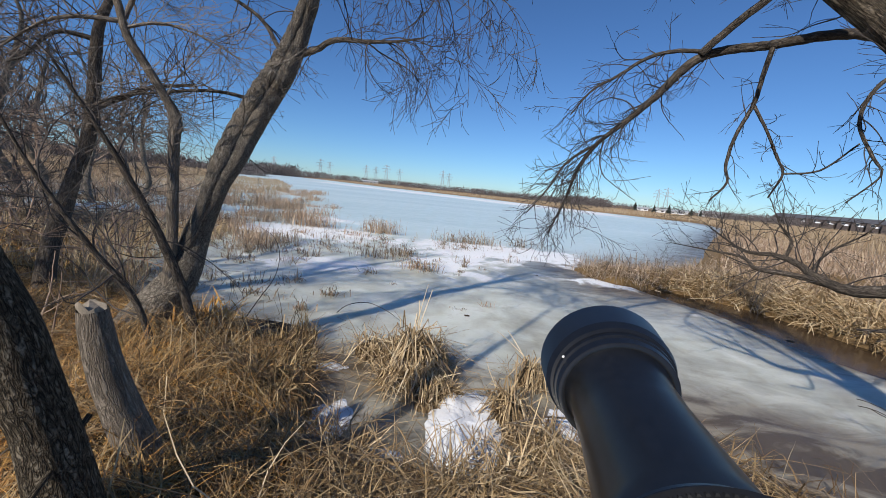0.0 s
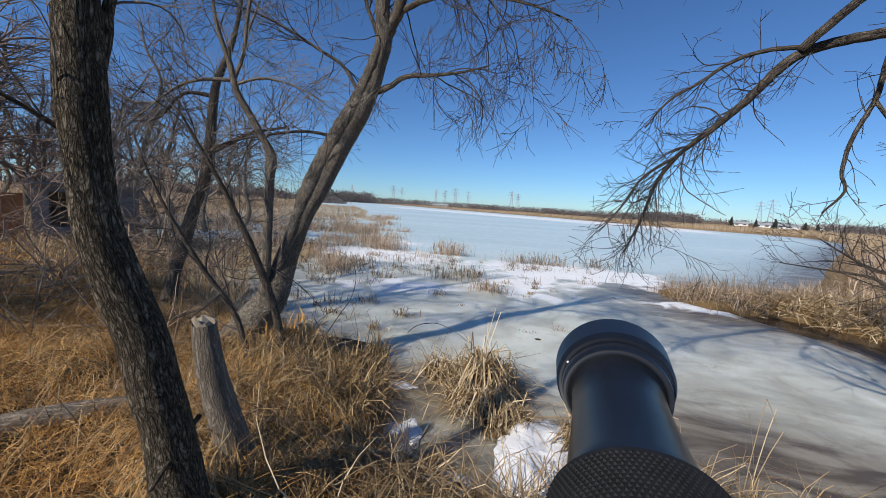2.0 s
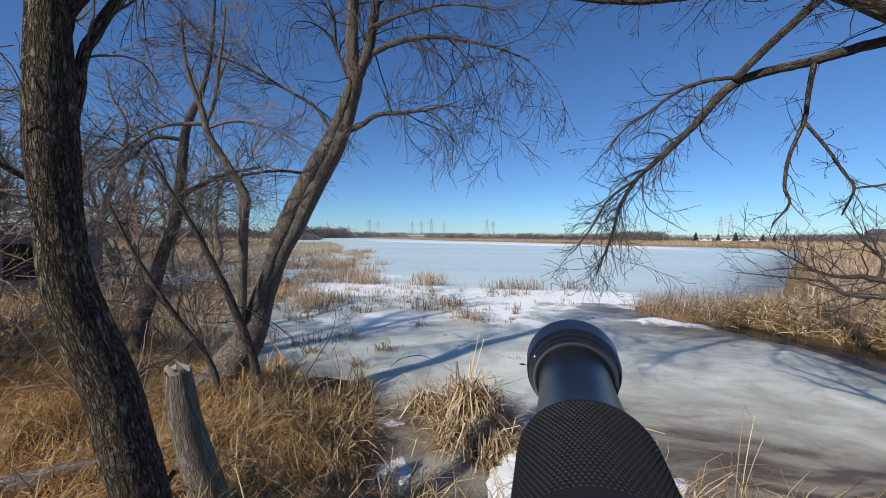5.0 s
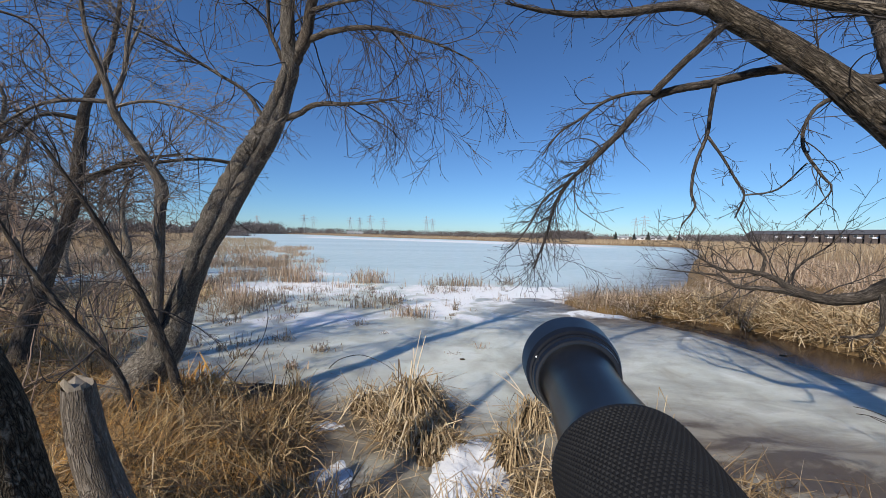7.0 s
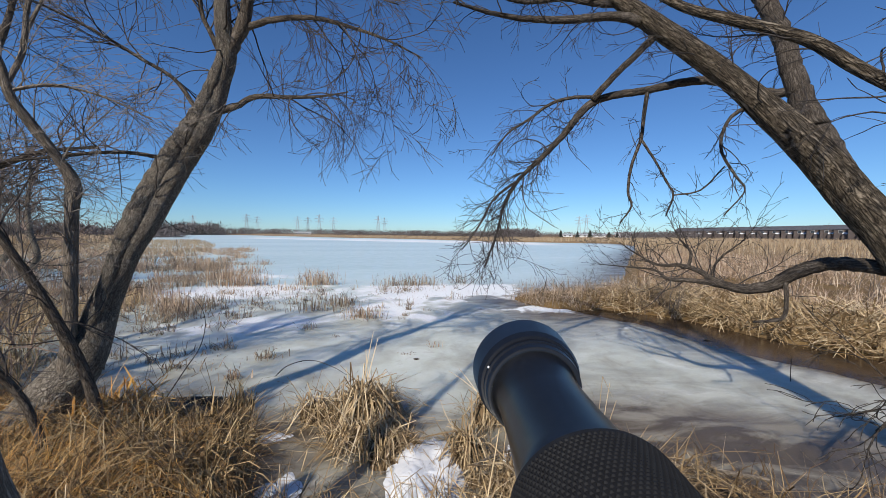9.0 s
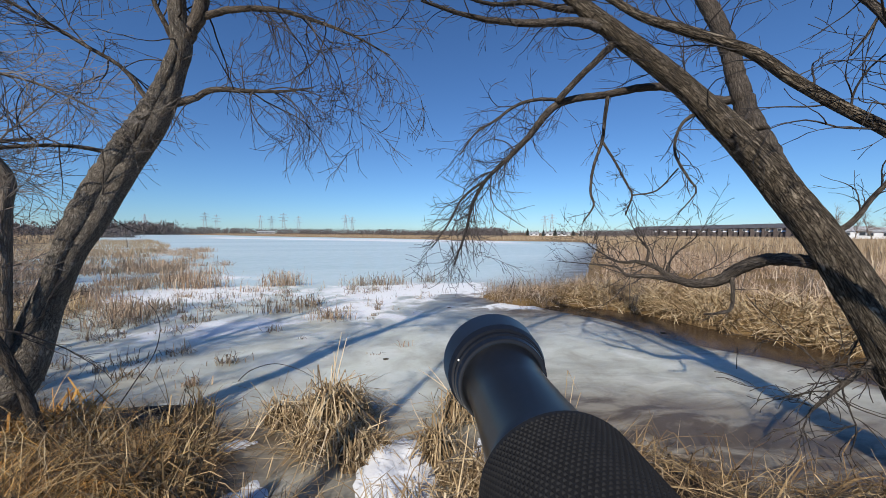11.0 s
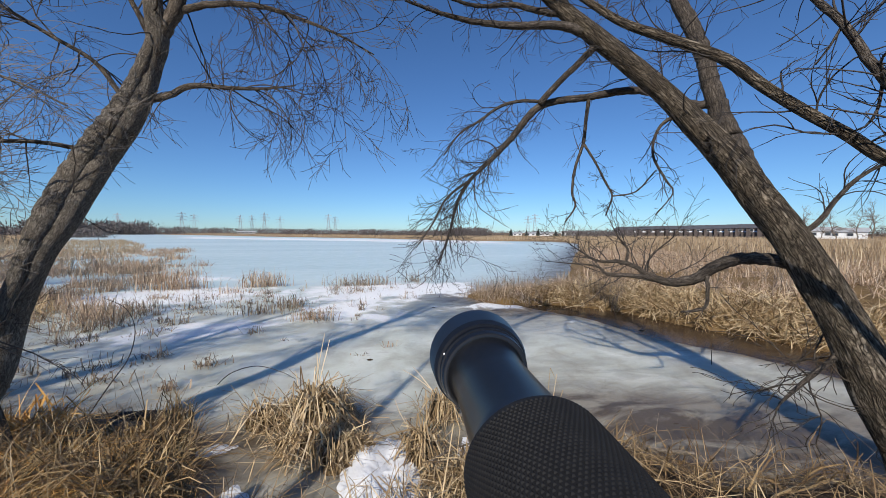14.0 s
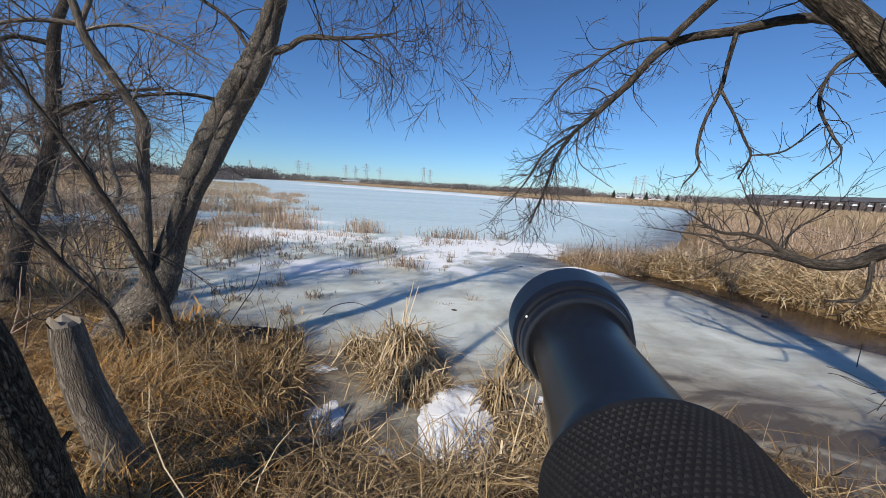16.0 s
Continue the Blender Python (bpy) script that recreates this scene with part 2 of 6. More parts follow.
# ---- shapes ----
def mesh_of(name, verts, quads, material, uvs=None, smooth=True):
    me = bpy.data.meshes.new(name)
    verts = np.asarray(verts, dtype=np.float32).reshape(-1, 3)
    quads = np.asarray(quads, dtype=np.int32).reshape(-1, 4)
    me.vertices.add(len(verts))
    me.vertices.foreach_set("co", verts.ravel())
    me.loops.add(len(quads) * 4)
    me.loops.foreach_set("vertex_index", quads.ravel())
    me.polygons.add(len(quads))
    me.polygons.foreach_set("loop_start", np.arange(len(quads), dtype=np.int32) * 4)
    me.polygons.foreach_set("use_smooth", np.full(len(quads), smooth))
    if uvs is not None:
        layer = me.uv_layers.new(name="UVMap")
        layer.data.foreach_set("uv", np.asarray(uvs, dtype=np.float32).reshape(-1, 2)[quads.ravel()].ravel())
    me.update(calc_edges=True)
    me.validate()
    me.materials.append(material)
    return me


def thing(name, label, category, group="", at=(0, 0, 0)):
    ob = new(name)
    ob.empty_display_size = 0.1
    ob.location = at
    return tagged(ob, label, category, group)


def part(name, data, parent=None, label="", kind=""):
    ob = new(name, data)
    if parent is not None:
        ob.parent = parent
        ob.matrix_parent_inverse = Matrix.Translation(-Vector(parent.location))
    return tagged(ob, label, kind=kind)


def from_bm(name, bm, material, smooth=False):
    me = bpy.data.meshes.new(name)
    bmesh.ops.recalc_face_normals(bm, faces=bm.faces)
    for f in bm.faces:
        f.smooth = smooth
    bm.to_mesh(me)
    bm.free()
    me.materials.append(material)
    return me


class Tubes:
    """Gathers many tapered tubes into one mesh."""

    def __init__(self):
        self.v, self.q, self.uv, self.n = [], [], [], 0

    def add(self, pts, radii, sides, ridge=0.0, seed=0.0, cap=True):
        pts = np.asarray(pts, dtype=float)
        radii = np.asarray(radii, dtype=float)
        m = len(pts)
        tan = np.gradient(pts, axis=0)
        tan /= np.linalg.norm(tan, axis=1)[:, None] + 1e-9
        ref = np.array([0.31, -0.83, 0.46]) if abs(tan[0] @ np.array([0.31, -0.83, 0.46])) < 0.85 else np.array([0.9, 0.3, 0.2])
        side = np.cross(tan, ref)
        if sides >= 8:
            for i in range(1, m):       # carry the side along, without twist
                side[i] = side[i - 1] - tan[i] * (side[i - 1] @ tan[i])
                side[i] /= np.linalg.norm(side[i]) + 1e-9
        side /= np.linalg.norm(side, axis=1)[:, None] + 1e-9
        up = np.cross(side, tan)
        k = sides + 1
        a = np.linspace(0, 2 * np.pi, k)
        rr = np.repeat(radii[:, None], k, 1)
        length = np.concatenate([[0], np.cumsum(np.linalg.norm(np.diff(pts, axis=0), axis=1))])
        if ridge:
            for i in range(m):
                for j in range(k):
                    ca, sa = math.cos(a[j]), math.sin(a[j])
                    s = noise.noise(Vector((ca * 5.0 + seed, sa * 5.0, length[i] * 2.2))) * 0.55
                    s += noise.noise(Vector((ca * 1.3 + seed, sa * 1.3, length[i] * 1.1 + 7))) * 0.9
                    s += noise.noise(Vector((ca * 11.0 + seed, sa * 11.0, length[i] * 5.0))) * 0.35
                    rr[i, j] *= 1 + ridge * s
        ring = pts[:, None, :] + rr[..., None] * (np.cos(a)[None, :, None] * side[:, None, :] + np.sin(a)[None, :, None] * up[:, None, :])
        self.v.append(ring.reshape(-1, 3))
        u = a[None, :] / (2 * np.pi) * np.maximum(2 * np.pi * radii.mean(), 0.02)
        self.uv.append(np.stack([np.repeat(u, m, 0), np.repeat(length[:, None], k, 1)], -1).reshape(-1, 2) + seed)
        i, j = np.meshgrid(np.arange(m - 1), np.arange(sides), indexing="ij")
        b = self.n + i * k + j
        self.q.append(np.stack([b, b + k, b + k + 1, b + 1], -1).reshape(-1, 4))
        self.n += m * k
        if cap:
            tip = self.n
            self.v.append(pts[-1:] + tan[-1:] * radii[-1] * 0.6)
            self.uv.append(np.array([[0.0, length[-1]]]))
            e = tip - k + np.arange(0, sides - 1, 2)
            self.q.append(np.stack([np.full(len(e), tip), e + 2, e + 1, e], -1))
            self.n += 1

    def mesh(self, name, material):
        return mesh_of(name, np.concatenate(self.v), np.concatenate(self.q), material, np.concatenate(self.uv))


def flow(ctrl, step=0.04):
    """A smooth line through rows of x, y, z, radius."""
    c = np.asarray(ctrl, dtype=float)
    c = np.vstack([2 * c[0] - c[1], c, 2 * c[-1] - c[-2]])
    out = []
    for i in range(1, len(c) - 2):
        n = max(2, int(np.linalg.norm(c[i + 1, :3] - c[i, :3]) / step))
        for s in np.arange(n) / n:
            out.append(0.5 * (2 * c[i] + (c[i + 1] - c[i - 1]) * s + (2 * c[i - 1] - 5 * c[i] + 4 * c[i + 1] - c[i + 2]) * s * s
                              + (3 * c[i] - c[i - 1] - 3 * c[i + 1] + c[i + 2]) * s ** 3))
    out.append(c[-2])
    out = np.array(out)
    out[:, 3] = np.maximum(out[:, 3], 0.0015)
    return out


def twig(tubes, rnd, base, way, length, r0, level, droop, wiggle=0.42, density=9.0, spread=0.9, end=0.0017):
    """One twig with its side twigs, arching as it goes, the tip turning up again."""
    n = max(5, min(14, int(length / 0.05)))
    step = length / n
    pts, p, d = [np.array(base)], np.array(base, dtype=float), np.array(way, dtype=float)
    curl = rnd.normal(0, wiggle * 2.2, 3)
    for i in range(n):
        f = i / n
        curl = curl + rnd.normal(0, wiggle * 3.2, 3) * math.sqrt(step)
        d = d + curl * step + rnd.normal(0, wiggle * 0.22, 3) + np.array([0, 0, -droop * step * (1.5 - 2.3 * f)])
        d /= np.linalg.norm(d)
        p = p + d * step
        pts.append(p)
    pts = np.array(pts)
    rad = np.maximum(np.linspace(r0, r0 * 0.3, n + 1), end)
    tubes.add(pts, rad, 5 if r0 > 0.006 else (4 if r0 > 0.003 else 3), cap=r0 > 0.006)
    if level <= 0:
        return
    kids = rnd.poisson(density * length) + (1 if level > 1 else 0)
    turn = rnd.normal(0, 1, 3)
    for k in range(min(kids, 14)):
        f = rnd.uniform(0.15, 0.95)
        i = min(int(f * n), n - 1)
        t = pts[i + 1] - pts[i]
        t /= np.linalg.norm(t)
        across = np.cross(t, turn + rnd.normal(0, 0.45, 3))
        across *= (1 if k % 2 else -1) / (np.linalg.norm(across) + 1e-9)
        w = t * rnd.uniform(0.55, 1.0) + across * rnd.uniform(0.45, 0.9) * spread
        w /= np.linalg.norm(w)
        twig(tubes, rnd, pts[i], w, length * rnd.uniform(0.3, 0.68) * (1.15 - 0.5 * f), rad[i] * 0.66, level - 1, droop, wiggle, density * 1.15, spread, end)


def dress(tubes, rnd, line, count, length, level=2, droop=0.6, lo=0.2, hi=1.0, updown=0.0, density=7.0, lean=(0, 0, 0), thick=0.42, wiggle=0.42, fat=1.0):
    """Side twigs along a limb."""
    m = len(line)
    count = max(1, int(count * 0.72))
    for k in range(count):
        f = lo + (hi - lo) * (k + rnd.uniform(0, 1)) / count
        i = min(int(f * (m - 1)), m - 2)
        t = line[i + 1, :3] - line[i, :3]
        t /= np.linalg.norm(t) + 1e-9
        w = t * rnd.uniform(0.3, 1.0) + rnd.normal(0, 0.55, 3) + np.array([0, 0, updown]) + np.array(lean)
        w /= np.linalg.norm(w)
        l = length * rnd.uniform(0.45, 1.15)
        twig(tubes, rnd, line[i, :3], w, l, min(line[i, 3] * thick, (0.0022 + 0.0052 * l) * fat), level, droop, wiggle=wiggle, density=density * 0.85, end=0.0017 * fat)


def blades(name, base, heading, length, width, lean, bend, material, segs=3, flat=0.25, kink=None, floor=None, fold=None, tip=0.06):
    """Many grass leaves or stalks as bent ribbons: one mesh, vectors in, one row for each leaf."""
    n = len(base)
    base = np.asarray(base, dtype=float)
    h = np.stack([np.cos(heading), np.sin(heading), np.zeros(n)], -1)
    side = np.stack([-np.sin(heading), np.cos(heading), np.zeros(n)], -1)
    tw = np.random.uniform(-1.2, 1.2, n)[:, None]
    rows, p, ang = [], base.copy(), lean.copy()
    for s in range(segs + 1):
        f = s / segs
        w = (width * (1 - f) ** flat * 0.5)[:, None] if s < segs else (width * tip)[:, None]
        across = side * np.cos(tw) + np.stack([np.zeros(n), np.zeros(n), np.ones(n)], -1) * np.sin(tw) * 0.6
        rows.append(p - across * w)
        rows.append(p + across * w)
        step = (length / segs)[:, None]
        p = p + step * (h * np.sin(ang)[:, None] + np.array([0, 0, 1.0]) * np.cos(ang)[:, None])
        add = bend / segs
        if kink is not None:
            add = add + kink * (s == (segs // 2 if fold is None else fold))
        ang = ang + add
    v = np.stack(rows, 1).reshape(-1, 3)
    if floor is not None:
        v[:, 2] = np.maximum(v[:, 2], floor)
    k = 2 * (segs + 1)
    b = np.arange(n)[:, None] * k + (np.arange(segs) * 2)[None, :]
    q = np.stack([b, b + 1, b + 3, b + 2], -1).reshape(-1, 4)
    return mesh_of(name, v, q, material, smooth=False)


def ribbons(name, pts, width, material):
    """Leaves laid along given lines: pts is leaves x points x 3."""
    n, m, _ = pts.shape
    d = np.gradient(pts, axis=1)
    side = np.stack([-d[..., 1], d[..., 0], np.zeros((n, m))], -1)
    side /= np.linalg.norm(side, axis=-1, keepdims=True) + 1e-9
    side[..., 2] = np.random.uniform(-0.7, 0.7, n)[:, None]
    w = (width[:, None] * np.linspace(1, 0.25, m)[None, :] * 0.5)[..., None]
    v = np.stack([pts - side * w, pts + side * w], 2).reshape(-1, 3)
    b = np.arange(n)[:, None] * (2 * m) + (np.arange(m - 1) * 2)[None, :]
    return mesh_of(name, v, np.stack([b, b + 1, b + 3, b + 2], -1).reshape(-1, 4), material, smooth=False)


# ---- plan of shores ----
LAKE = np.array([(-3.4, 4.35), (-2.5, 4.1), (-1.9, 3.75), (-1.35, 3.35), (-1.15, 2.8), (-0.8, 2.35), (-0.1, 2.05), (0.6, 2.2), (1.05, 2.5), (1.5, 2.75), (1.95, 2.68),
                 (2.35, 2.42), (2.75, 2.15), (3.4, 1.85), (4.3, 1.6), (5.6, 0.9), (7.0, -0.6), (8.2, -3.0), (10.0, -3.2), (8.9, 0.0), (8.1, 2.5), (7.75, 3.7), (7.5, 4.6), (7.1, 5.4),
                 (6.8, 6.35), (6.5, 7.7), (5.6, 8.75), (5.0, 9.0), (4.2, 8.5), (3.75, 8.6), (3.4, 9.5), (3.25, 10.6), (4.2, 11.2), (5.6, 11.3), (7.4, 12.2), (9.8, 15.0), (13.5, 20.5), (21, 31), (38, 54),
                 (45, 72), (25.5, 91), (8, 130), (-29, 178), (-109, 311), (-260, 520), (-300, 500), (-120, 190), (-60, 90), (-38, 50), (-30, 30), (-24, 16), (-14, 10.5), (-9, 8.0), (-6.2, 6.0), (-4.4, 4.7)])
CREEK_IN = [(4.3, 8.75), (5.2, 7.3), (5.35, 6.3), (5.65, 5.2), (6.1, 4.55), (6.3, 3.9), (6.4, 3.2), (6.6, 1.5), (7.2, -1.0)]
CREEK_OUT = [(9.5, -1.0), (8.9, 1.0), (8.6, 2.6), (8.2, 4.0), (7.9, 5.0), (7.5, 6.2), (7.1, 8.0), (6.0, 9.4), (5.0, 9.5)]
CREEK = np.array(CREEK_IN + CREEK_OUT)


def shore(poly, x, y):
    """Signed distance to a closed line in plan: inside is positive."""
    x, y = np.asarray(x, dtype=float), np.asarray(y, dtype=float)
    d = np.full(x.shape, 1e9)
    inside = np.zeros(x.shape, dtype=bool)
    for (ax, ay), (bx, by) in zip(poly, np.roll(poly, -1, axis=0)):
        ex, ey = bx - ax, by - ay
        t = np.clip(((x - ax) * ex + (y - ay) * ey) / (ex * ex + ey * ey), 0, 1)
        d = np.minimum(d, np.hypot(x - ax - t * ex, y - ay - t * ey))
        cross = ((ay > y) != (by > y)) & (x < (bx - ax) * (y - ay) / (by - ay + 1e-12) + ax)
        inside ^= cross
    return np.where(inside, d, -d)


def ripple(x, y, scale, seed):
    """Cheap smooth unevenness in plan."""
    s = np.zeros(np.shape(x))
    for i in range(5):
        a = seed * 1.7 + i * 2.1
        k = scale * (1.0 + 0.53 * i)
        s = s + np.sin(k * (x * math.cos(a) + y * math.sin(a)) + a * 5) / (1 + 0.5 * i)
    return s / 2.6


def land(x, y):
    """Height of the ground."""
    x, y = np.asarray(x, dtype=float), np.asarray(y, dtype=float)
    d = -shore(LAKE, x, y)
    r = np.hypot(x, y)
    near = np.clip(1 - r / 25, 0, 1)
    top = 0.36 * near + (1 - near) * (0.22 + np.clip(r - 120, 0, 900) * 0.0012)
    top = np.where(x > 6, 0.28 + 0 * x, top)
    h = np.where(d > 0, top * (1 - np.exp(-np.maximum(d, 0) / 0.7)) + 0.02 - 0.10 * np.exp(-np.maximum(d, 0) / 0.12), -0.08 - 0.35 * (1 - np.exp(np.minimum(d, 0) / 0.5)))
    west = np.clip((-x - 7) / 30, 0, 1) * np.clip(1 - (r - 60) / 80, 0, 1) * np.where(d > 0, 1, 0)
    h = h + west * 0.9 * np.clip(d / 6, 0, 1)
    return h + np.where(d > 0, 0.05 * ripple(x, y, 2.3, 1) * np.clip(d / 0.5, 0, 1), 0) * (0.4 + 0.6 * near)


def rings(r0, r1, ratio, spokes):
    rr = [r0]
    while rr[-1] < r1:
        rr.append(rr[-1] * ratio)
    a = np.linspace(0, 2 * np.pi, spokes, endpoint=False)
    R, A = np.meshgrid(np.array(rr), a, indexing="ij")
    i, j = np.meshgrid(np.arange(len(rr) - 1), np.arange(spokes), indexing="ij")
    jn = (j + 1) % spokes
    q = np.stack([i * spokes + j, (i + 1) * spokes + j, (i + 1) * spokes + jn, i * spokes + jn], -1).reshape(-1, 4)
    return (R * np.cos(A)).ravel(), (R * np.sin(A)).ravel(), q


gx, gy, gq = rings(0.02, 4500, 1.035, 420)
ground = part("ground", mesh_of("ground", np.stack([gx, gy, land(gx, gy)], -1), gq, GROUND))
tagged(ground, "brown thawing soil and reed fields around the lake", "ground", kind="structure")

ix, iy, iq = rings(1.6, 620, 1.016, 520)
keep = (shore(LAKE, ix, iy) > -1.2) & (iy > -4)
iq = iq[keep[iq].all(axis=1)]
bank = np.maximum(shore(LAKE, ix, iy), 0)
into = shore(CREEK, ix, iy)
iz = 0.012 * ripple(ix, iy, 1.1, 3) + 0.006 * ripple(ix, iy, 4.0, 5)
iz = np.where(np.hypot(ix, iy) > 30, 0, iz)
iz = iz - 0.13 / (1 + np.exp(-(into + 0.05 * ripple(ix, iy, 5.0, 2)) / 0.045))
drift = np.exp(-((ix - 1.6) / 2.4) ** 2 - ((iy - 12.2) / 1.3) ** 2) + 0.75 * np.exp(-((ix - 0.2) / 1.2) ** 2 - ((iy - 9.5) / 2.2) ** 2) * 0.6
drift = drift + 0.9 * np.exp(-((ix + 5.4) / 2.6) ** 2 - ((iy - 12.5) / 1.5) ** 2) + 0.7 * np.exp(-((ix + 6.3) / 3.0) ** 2 - ((iy - 16.8) / 1.6) ** 2)
drift = drift + 0.55 * np.exp(-((ix + 2.8) / 1.4) ** 2 - ((iy - 7.9) / 0.8) ** 2) + 0.7 * np.exp(-((ix - 3.9) / 0.9) ** 2 - ((iy - 8.9) / 0.5) ** 2)
far_r = np.hypot(ix, iy)
drift = drift + 0.24 * np.clip((far_r - 5.6) / 3, 0, 1) * np.clip((17 - far_r) / 3, 0, 1)
drift = drift + 1.3 * np.exp(-((iy - 101 + 0.95 * ix) / 13.0) ** 2) * (ix > -60) * (ix < 30)
iz = iz + 0.05 * np.clip(drift, 0, 1) * (np.hypot(ix, iy) < 30)
used = np.unique(iq)
renum = np.full(len(ix), -1)
renum[used] = np.arange(len(used))
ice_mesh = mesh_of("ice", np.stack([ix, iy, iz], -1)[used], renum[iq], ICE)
silt = np.exp(-bank / np.where(ix > 1.2, 1.5, 0.8)) * np.where(ix > 0.8, 1.1, 0.85) + 0.7 * np.exp(-np.maximum(-into, 0) / 0.25)
silt = silt + 1.0 * np.exp(-((ix - 3.5) / 1.5) ** 2 - ((iy - 3.0 + 0.38 * (ix - 3)) / 0.62) ** 2)
silt = silt + 0.55 * np.exp(-((ix + 0.2) / 0.9) ** 2 - ((iy - 3.5) / 0.55) ** 2)
for key, val in (("silt", silt), ("snow", drift)):
    layer = ice_mesh.attributes.new(key, "FLOAT", "POINT")
    layer.data.foreach_set("value", np.clip(val, 0, 1.3)[used].astype(np.float32))
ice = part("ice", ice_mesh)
tagged(ice, "grey-white thawing lake ice with snow patches", "ice", kind="structure")

wv = [(x, y, -0.045) for x in np.linspace(3.6, 10.5, 16) for y in np.linspace(-4, 10, 24)]
wq = [(i * 24 + j, (i + 1) * 24 + j, (i + 1) * 24 + j + 1, i * 24 + j + 1) for i in range(15) for j in range(23)]
creek = part("water", mesh_of("water", wv, wq, WATER))
tagged(creek, "dark brown open creek water beside the ice", "water", kind="structure")

# ---- limbs: x, y, z, radius ----
WILLOW_TRUNK = [(-2.86, 3.057, 0.15, 0.24), (-2.759, 3.18, 0.47, 0.2), (-2.543, 3.329, 0.85, 0.155), (-2.446, 3.44, 1.27, 0.112), (-2.27, 3.475, 1.7, 0.086), (-2.157, 3.561, 1.98, 0.09), (-2.08, 3.685, 2.27, 0.098), (-1.982, 3.775, 2.54, 0.097), (-1.822, 3.795, 2.82, 0.091), (-1.729, 3.843, 3.11, 0.09), (-1.659, 3.86, 3.38, 0.084), (-1.599, 3.84, 3.59, 0.082)]
WILLOW_SEAM = [(-2.6, 3.31, 0.72, 0.06), (-2.433, 3.328, 1.23, 0.048), (-2.315, 3.396, 1.68, 0.053), (-2.243, 3.496, 1.99, 0.087), (-2.181, 3.62, 2.26, 0.088), (-2.085, 3.711, 2.53, 0.088), (-1.927, 3.751, 2.8, 0.088), (-1.798, 3.783, 3.09, 0.063), (-1.688, 3.797, 3.37, 0.054), (-1.622, 3.801, 3.58, 0.04)]
WILLOW_A = [(-1.6, 3.84, 3.59, 0.08), (-1.61, 3.79, 3.89, 0.069), (-1.6, 3.79, 4.29, 0.06), (-1.53, 3.73, 4.74, 0.045), (-1.52, 3.63, 5.25, 0.026)]
WILLOW_B = [(-1.67, 3.86, 3.32, 0.067), (-1.6, 3.84, 3.59, 0.075), (-1.46, 3.85, 3.89, 0.062), (-1.35, 3.79, 4.29, 0.047), (-1.22, 3.74, 4.75, 0.032), (-0.97, 3.63, 5.19, 0.018)]
WILLOW_C = [(-1.43, 3.86, 3.87, 0.034), (-1.12, 3.78, 3.93, 0.027), (-0.75, 3.68, 3.91, 0.021), (-0.4, 3.55, 3.78, 0.016), (-0.08, 3.39, 3.61, 0.01), (0.22, 3.21, 3.39, 0.005)]
WILLOW_D = [(-1.711, 3.873, 3.07, 0.036), (-1.531, 3.853, 3.12, 0.029), (-1.341, 3.823, 3.21, 0.025), (-1.041, 3.823, 3.22, 0.019), (-0.751, 3.793, 3.23, 0.013), (-0.461, 3.743, 3.27, 0.006)]
WILLOW_E = [(-1.871, 3.803, 3.08, 0.022), (-2.051, 3.813, 3.33, 0.018), (-2.311, 3.773, 3.49, 0.015), (-2.651, 3.663, 3.68, 0.012), (-2.981, 3.513, 3.8, 0.008), (-3.281, 3.363, 3.82, 0.004)]
WILLOW_F = [(-2.138, 3.729, 2.59, 0.019), (-2.458, 3.689, 2.62, 0.015), (-2.858, 3.518, 2.53, 0.012), (-3.168, 3.369, 2.42, 0.008), (-3.398, 3.268, 2.21, 0.004)]
WILLOW_G = [(-1.62, 3.83, 3.52, 0.03), (-1.7, 3.81, 3.72, 0.024), (-1.8, 3.81, 3.96, 0.02), (-1.82, 3.79, 4.29, 0.016), (-2.0, 3.81, 4.75, 0.01)]
WILLOW_H = [(-1.36, 3.79, 4.14, 0.019), (-0.99, 3.72, 4.18, 0.014), (-0.51, 3.54, 4.12, 0.01), (0.02, 3.3, 3.87, 0.005)]
SNAG = [(-2.58, 3.2, 0.69, 0.053), (-2.54, 3.23, 1.15, 0.047), (-2.52, 3.24, 1.71, 0.043), (-2.51, 3.25, 2.07, 0.043), (-2.5, 3.26, 2.28, 0.049), (-2.55, 3.22, 2.44, 0.035), (-2.65, 3.14, 2.67, 0.034), (-2.73, 3.07, 2.86, 0.03), (-2.77, 3.04, 3.09, 0.027), (-2.82, 2.99, 3.3, 0.02), (-2.86, 2.96, 3.53, 0.015), (-2.87, 2.94, 3.86, 0.012)]
SNAG_A = [(-2.75, 3.05, 2.93, 0.019), (-2.68, 3.11, 3.21, 0.018), (-2.66, 3.13, 3.51, 0.017), (-2.63, 3.16, 3.81, 0.013), (-2.61, 3.17, 4.1, 0.008)]
SNAG_B = [(-2.68, 3.11, 3.28, 0.013), (-2.63, 3.15, 3.49, 0.012), (-2.58, 3.2, 3.7, 0.008)]
SNAG_C = [(-2.76, 3.05, 2.95, 0.019), (-2.98, 2.96, 2.93, 0.015), (-3.18, 2.88, 2.85, 0.011), (-3.39, 2.78, 2.64, 0.008), (-3.6, 2.66, 2.4, 0.005)]
SNAG_D = [(-2.74, 3.06, 2.91, 0.013), (-2.5, 3.14, 2.99, 0.01), (-2.22, 3.24, 2.94, 0.007), (-1.95, 3.3, 2.81, 0.006)]
